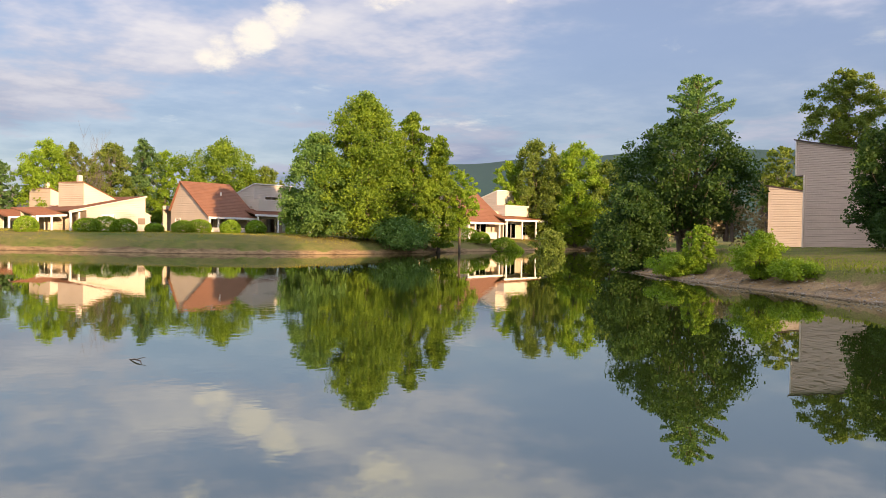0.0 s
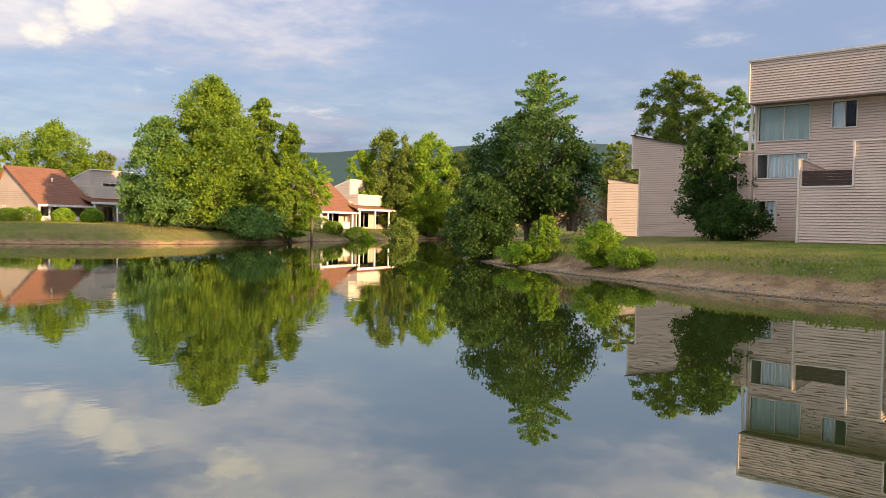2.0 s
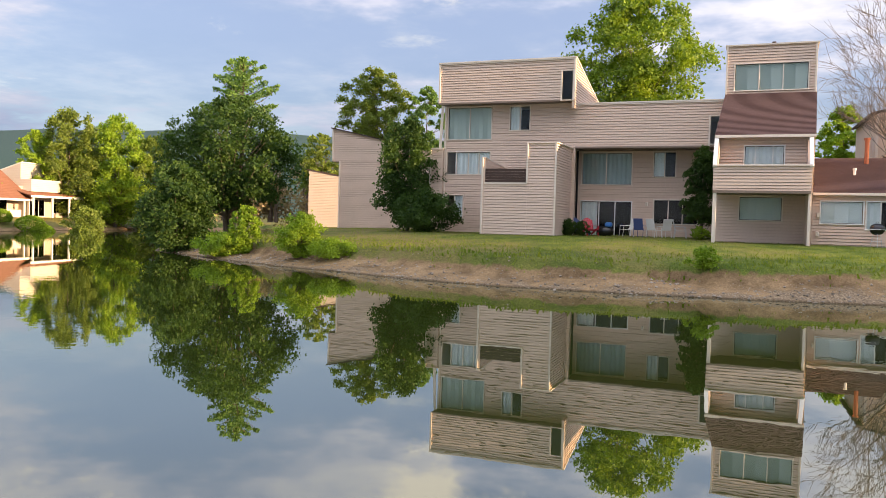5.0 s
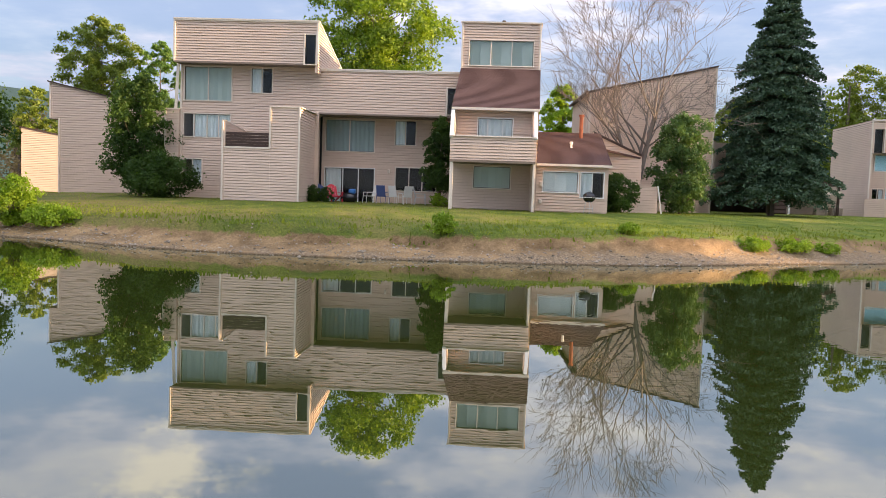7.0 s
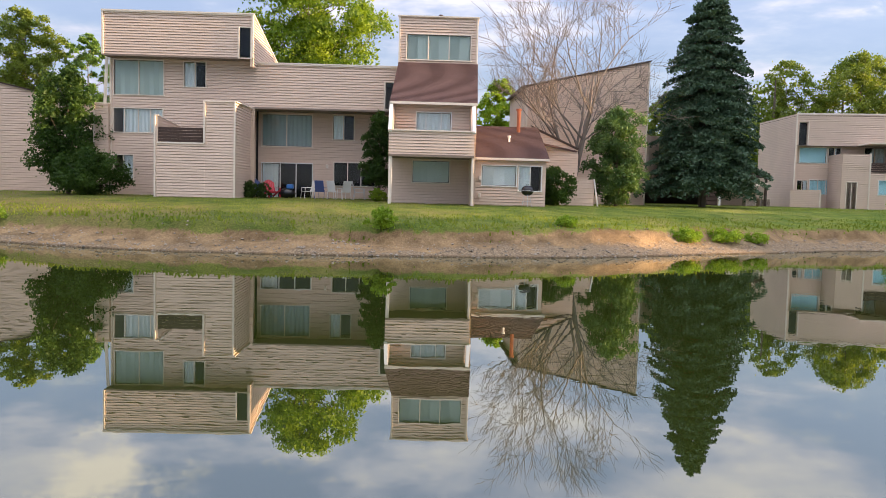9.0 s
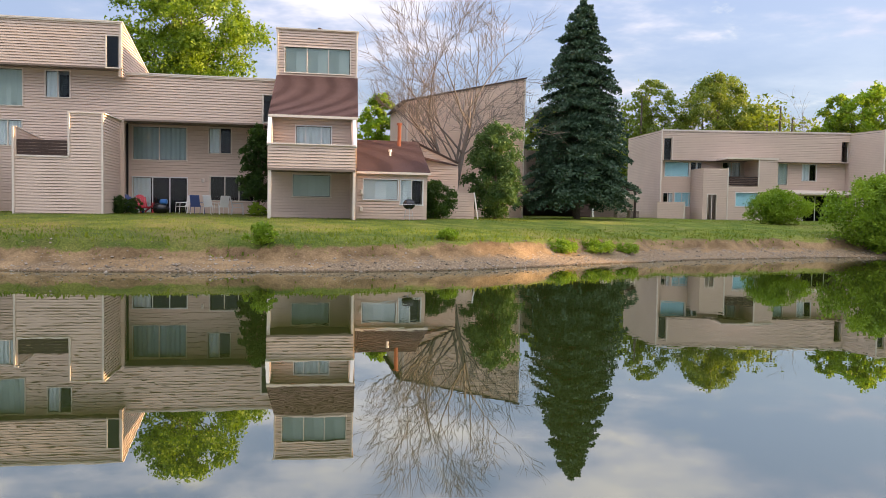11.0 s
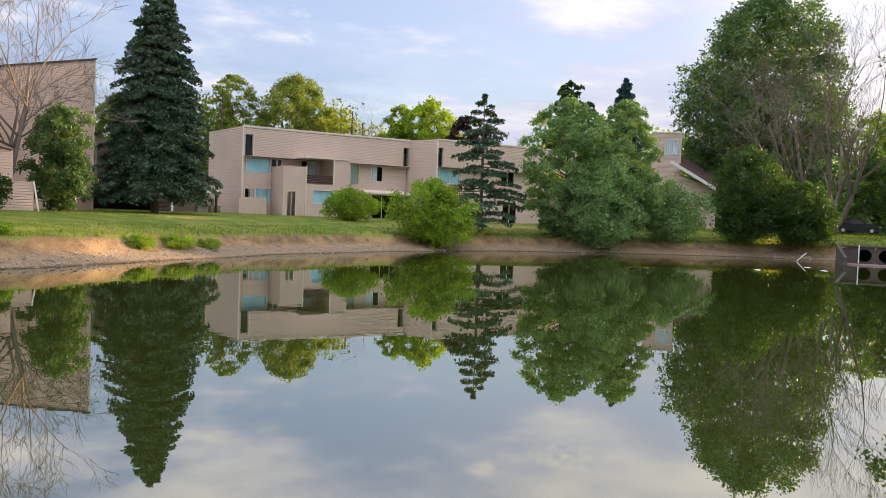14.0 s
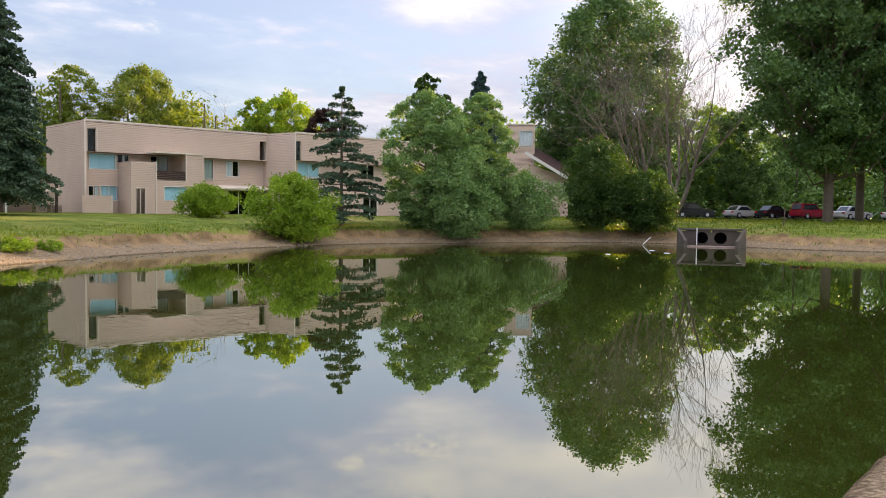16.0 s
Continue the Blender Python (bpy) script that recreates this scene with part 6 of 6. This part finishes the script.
# clipped hedges and bushes before the far houses
def hedge(at, tall, wide, seed):
    """A bush clipped to a smooth mound."""
    rng = np.random.default_rng(seed)
    ob = thing("hedge_bush", "clipped rounded yellow-green bush before the far houses", "bush", "clipped bushes on the far bank", at)
    n = 2600
    d = rng.normal(size=(n, 3))
    d /= np.linalg.norm(d, axis=1)[:, None]
    r = (1 - 0.12 * rng.uniform(0, 1, n) ** 2) * (1 + 0.05 * np.sin(4 * d[:, 0] + seed) * np.cos(3 * d[:, 1]))
    pts = d * r[:, None] * [wide * 1.15, wide * 0.9, tall * 0.62] + [0, 0, tall * 0.38]
    v, f = leaf_cards(rng, pts[pts[:, 2] > 0.02], 0.17)
    part_of("foliage", v, f, M["leaf_lime"], ob)


HEDGES = ((-77.0, 92, 1.5, 1.5), (-75.9, 92, 1.7, 1.7), (-74.8, 92.5, 1.5, 1.5), (-80.6, 90, 1.6, 1.3), (-72.9, 94, 1.0, 1.1), (-83.2, 90, 1.4, 1.1), (-71.0, 92, 1.4, 1.4), (-70.0, 92, 1.5, 1.5), (-67.9, 92, 1.5, 1.2), (-66.2, 92, 1.5, 1.2), (-63.4, 92, 1.4, 1.3),
          (-51.4, 97, 1.8, 1.8), (-53.0, 97, 1.6, 1.4), (-50.3, 98, 1.4, 1.2), (-48.6, 98, 1.7, 1.5), (-47.9, 98, 1.6, 1.3), (-45.4, 101, 4.8, 2.4), (-43.6, 102, 1.2, 1.0))
for i, (az, d, tall, wide) in enumerate(HEDGES):
    if tall > 3:
        broadleaf("bush", "large olive bush beside the far house", polar(az, d), tall, wide, "leaf_olive", 0.0, 30, 0.34, 20, 200 + i, category="bush")
    else:
        hedge(polar(az, d), tall, wide, 200 + i)
broadleaf("shrub", "low green shrub beside the patio", (-9.3, 42.7, gz), 0.95, 0.55, "leaf_dark", 0.0, 30, 0.12, 9, 231, trunk=False, category="bush")
broadleaf("shrub", "small round shrub beside the patio", (-8.6, 42.75, gz), 0.85, 0.4, "leaf_dark", 0.0, 30, 0.12, 8, 232, trunk=False, category="bush")
broadleaf("hosta", "broad-leaved hosta beside the small tree", (-2.5, 42.4, gz), 0.7, 0.5, "leaf_lime", 0.0, 22, 0.2, 8, 233, trunk=False, category="plant")
for i, (az, d, tall, wide) in enumerate(((-3.0, 28.6, 0.8, 0.5), (18.3, 34.5, 0.6, 0.8), (20.6, 36.0, 0.6, 0.9), (22.8, 37.0, 0.5, 0.6), (10.2, 31.5, 0.5, 0.5), (43.6, 50.5, 1.3, 1.6))):
    broadleaf("weed_clump", "bright green weeds growing on the eroded bank", polar(az, d), tall, wide, "leaf_lime" if i != 5 else "leaf_mid", 0.0, 24, 0.13, 9, 240 + i, trunk=False, group="weeds on the bank", category="plant")


# ---- grass and stones ----
def scatter_grass(name, label, x0, x1, y0, y1, count, blade, dmin, dmax, seed, leaf):
    rng = np.random.default_rng(seed)
    x, y = rng.uniform(x0, x1, count * 4), rng.uniform(y0, y1, count * 4)
    d = shore_distance(x, y)
    keep = (d > dmin) & (d < dmax) & (wobble(x * 0.7, y * 0.7) + rng.normal(size=len(x)) * 0.6 > -0.5)
    x, y = x[keep][:count], y[keep][:count]
    n = len(x)
    a, h = rng.uniform(0, 6.28, n), blade * rng.uniform(0.5, 1.3, n)
    side = np.stack([np.cos(a), np.sin(a), 0 * a], 1) * (h * 0.55)[:, None]
    base = np.stack([x, y, height(x, y) - 0.01], 1)
    tip = base + np.stack([rng.normal(size=n) * 0.35 * h, rng.normal(size=n) * 0.35 * h, h], 1)
    v = np.stack([base - side * 0.5, base + side * 0.5, tip + side * 0.35, tip - side * 0.25], 1).reshape(-1, 3)
    tagged(part_of(name, v, np.arange(4 * n).reshape(-1, 4), M[leaf]), label, "grass", kind="stuff")


M["grass_blade"] = leaf_material("grass_blades", (0.115, 0.175, 0.026), (0.22, 0.25, 0.045), 0.45, 0.8)
# gold of the evening sun painted into the far-bank blades
M["grass_gold"] = leaf_material("sun_gilded_grass", (0.25, 0.22, 0.035), (0.42, 0.35, 0.08), 0.5, 0.8)
scatter_grass("bank_grass", "ragged grass along the top of the eroded bank", -36, 60, 20, 44, 30000, 0.07, 1.8, 5.5, 301, "grass_blade")
scatter_grass("lip_grass", "long tufts hanging over the eroded bank", -36, 60, 20, 44, 9000, 0.15, 2.0, 3.0, 306, "grass_blade")
scatter_grass("lawn_grass", "short sunburnt lawn grass before the houses", -36, 60, 24, 60, 32000, 0.05, 4.5, 24, 302, "grass_blade")
scatter_grass("far_grass", "mown far-bank grass, its gold colour carrying the low sunlight", -112, -56, -12, 110, 32000, 0.085, 2.3, 36, 303, "grass_gold")
scatter_grass("lot_grass", "mown grass between the culvert and the car park", 56, 100, 4, 50, 16000, 0.14, 1.5, 44, 304, "grass_blade")


def scatter_stones(count, seed):
    rng = np.random.default_rng(seed)
    x, y = rng.uniform(-36, 60, count * 12), rng.uniform(4, 42, count * 12)
    d = shore_distance(x, y)
    keep = (d > -0.15) & (d < 1.8 + 0.3 * rng.normal(size=len(x)))
    x, y = x[keep][:count], y[keep][:count]
    n = len(x)
    r = 0.014 + 0.06 * rng.uniform(0, 1, n) ** 6
    corner = np.array([(1, 0, 0), (0, 1, 0), (-1, 0, 0), (0, -1, 0), (0, 0, 0.7), (0, 0, -0.7)], float)
    v = corner[None] * r[:, None, None] * rng.uniform(0.6, 1.4, (n, 6, 1))
    a = rng.uniform(0, 6.28, n)
    ca, sa = np.cos(a)[:, None], np.sin(a)[:, None]
    v = np.stack([v[..., 0] * ca - v[..., 1] * sa, v[..., 0] * sa + v[..., 1] * ca, v[..., 2]], -1)
    v += np.stack([x, y, height(x, y) + r * 0.25], 1)[:, None]
    tri = np.array([(0, 1, 4), (1, 2, 4), (2, 3, 4), (3, 0, 4), (1, 0, 5), (2, 1, 5), (3, 2, 5), (0, 3, 5)])
    f = (np.arange(n)[:, None, None] * 6 + tri[None]).reshape(-1, 3)
    tagged(part_of("gravel", v.reshape(-1, 3), f, M["pebble"]), "grey and tan stones along the water's edge", "stones", kind="stuff")


M["pebble"] = leaf_material("pebbles", (0.16, 0.128, 0.095), (0.44, 0.375, 0.295), 0.0, 0.9)
scatter_stones(14000, 305)


drift = thing("driftwood", "dark twig floating on the still pond", "driftwood", at=(-13.15, 3.75, 0.0))
v, f = tubes([[((-0.25, 0.0, 0.0), 0.008), ((-0.05, 0.03, 0.03), 0.014), ((0.16, 0.05, 0.03), 0.01), ((0.3, 0.03, -0.01), 0.006)], [((-0.02, 0.03, 0.03), 0.008), ((0.06, 0.16, 0.07), 0.005)]], 6)
part_of("twig", v, f, M["bark"], drift)
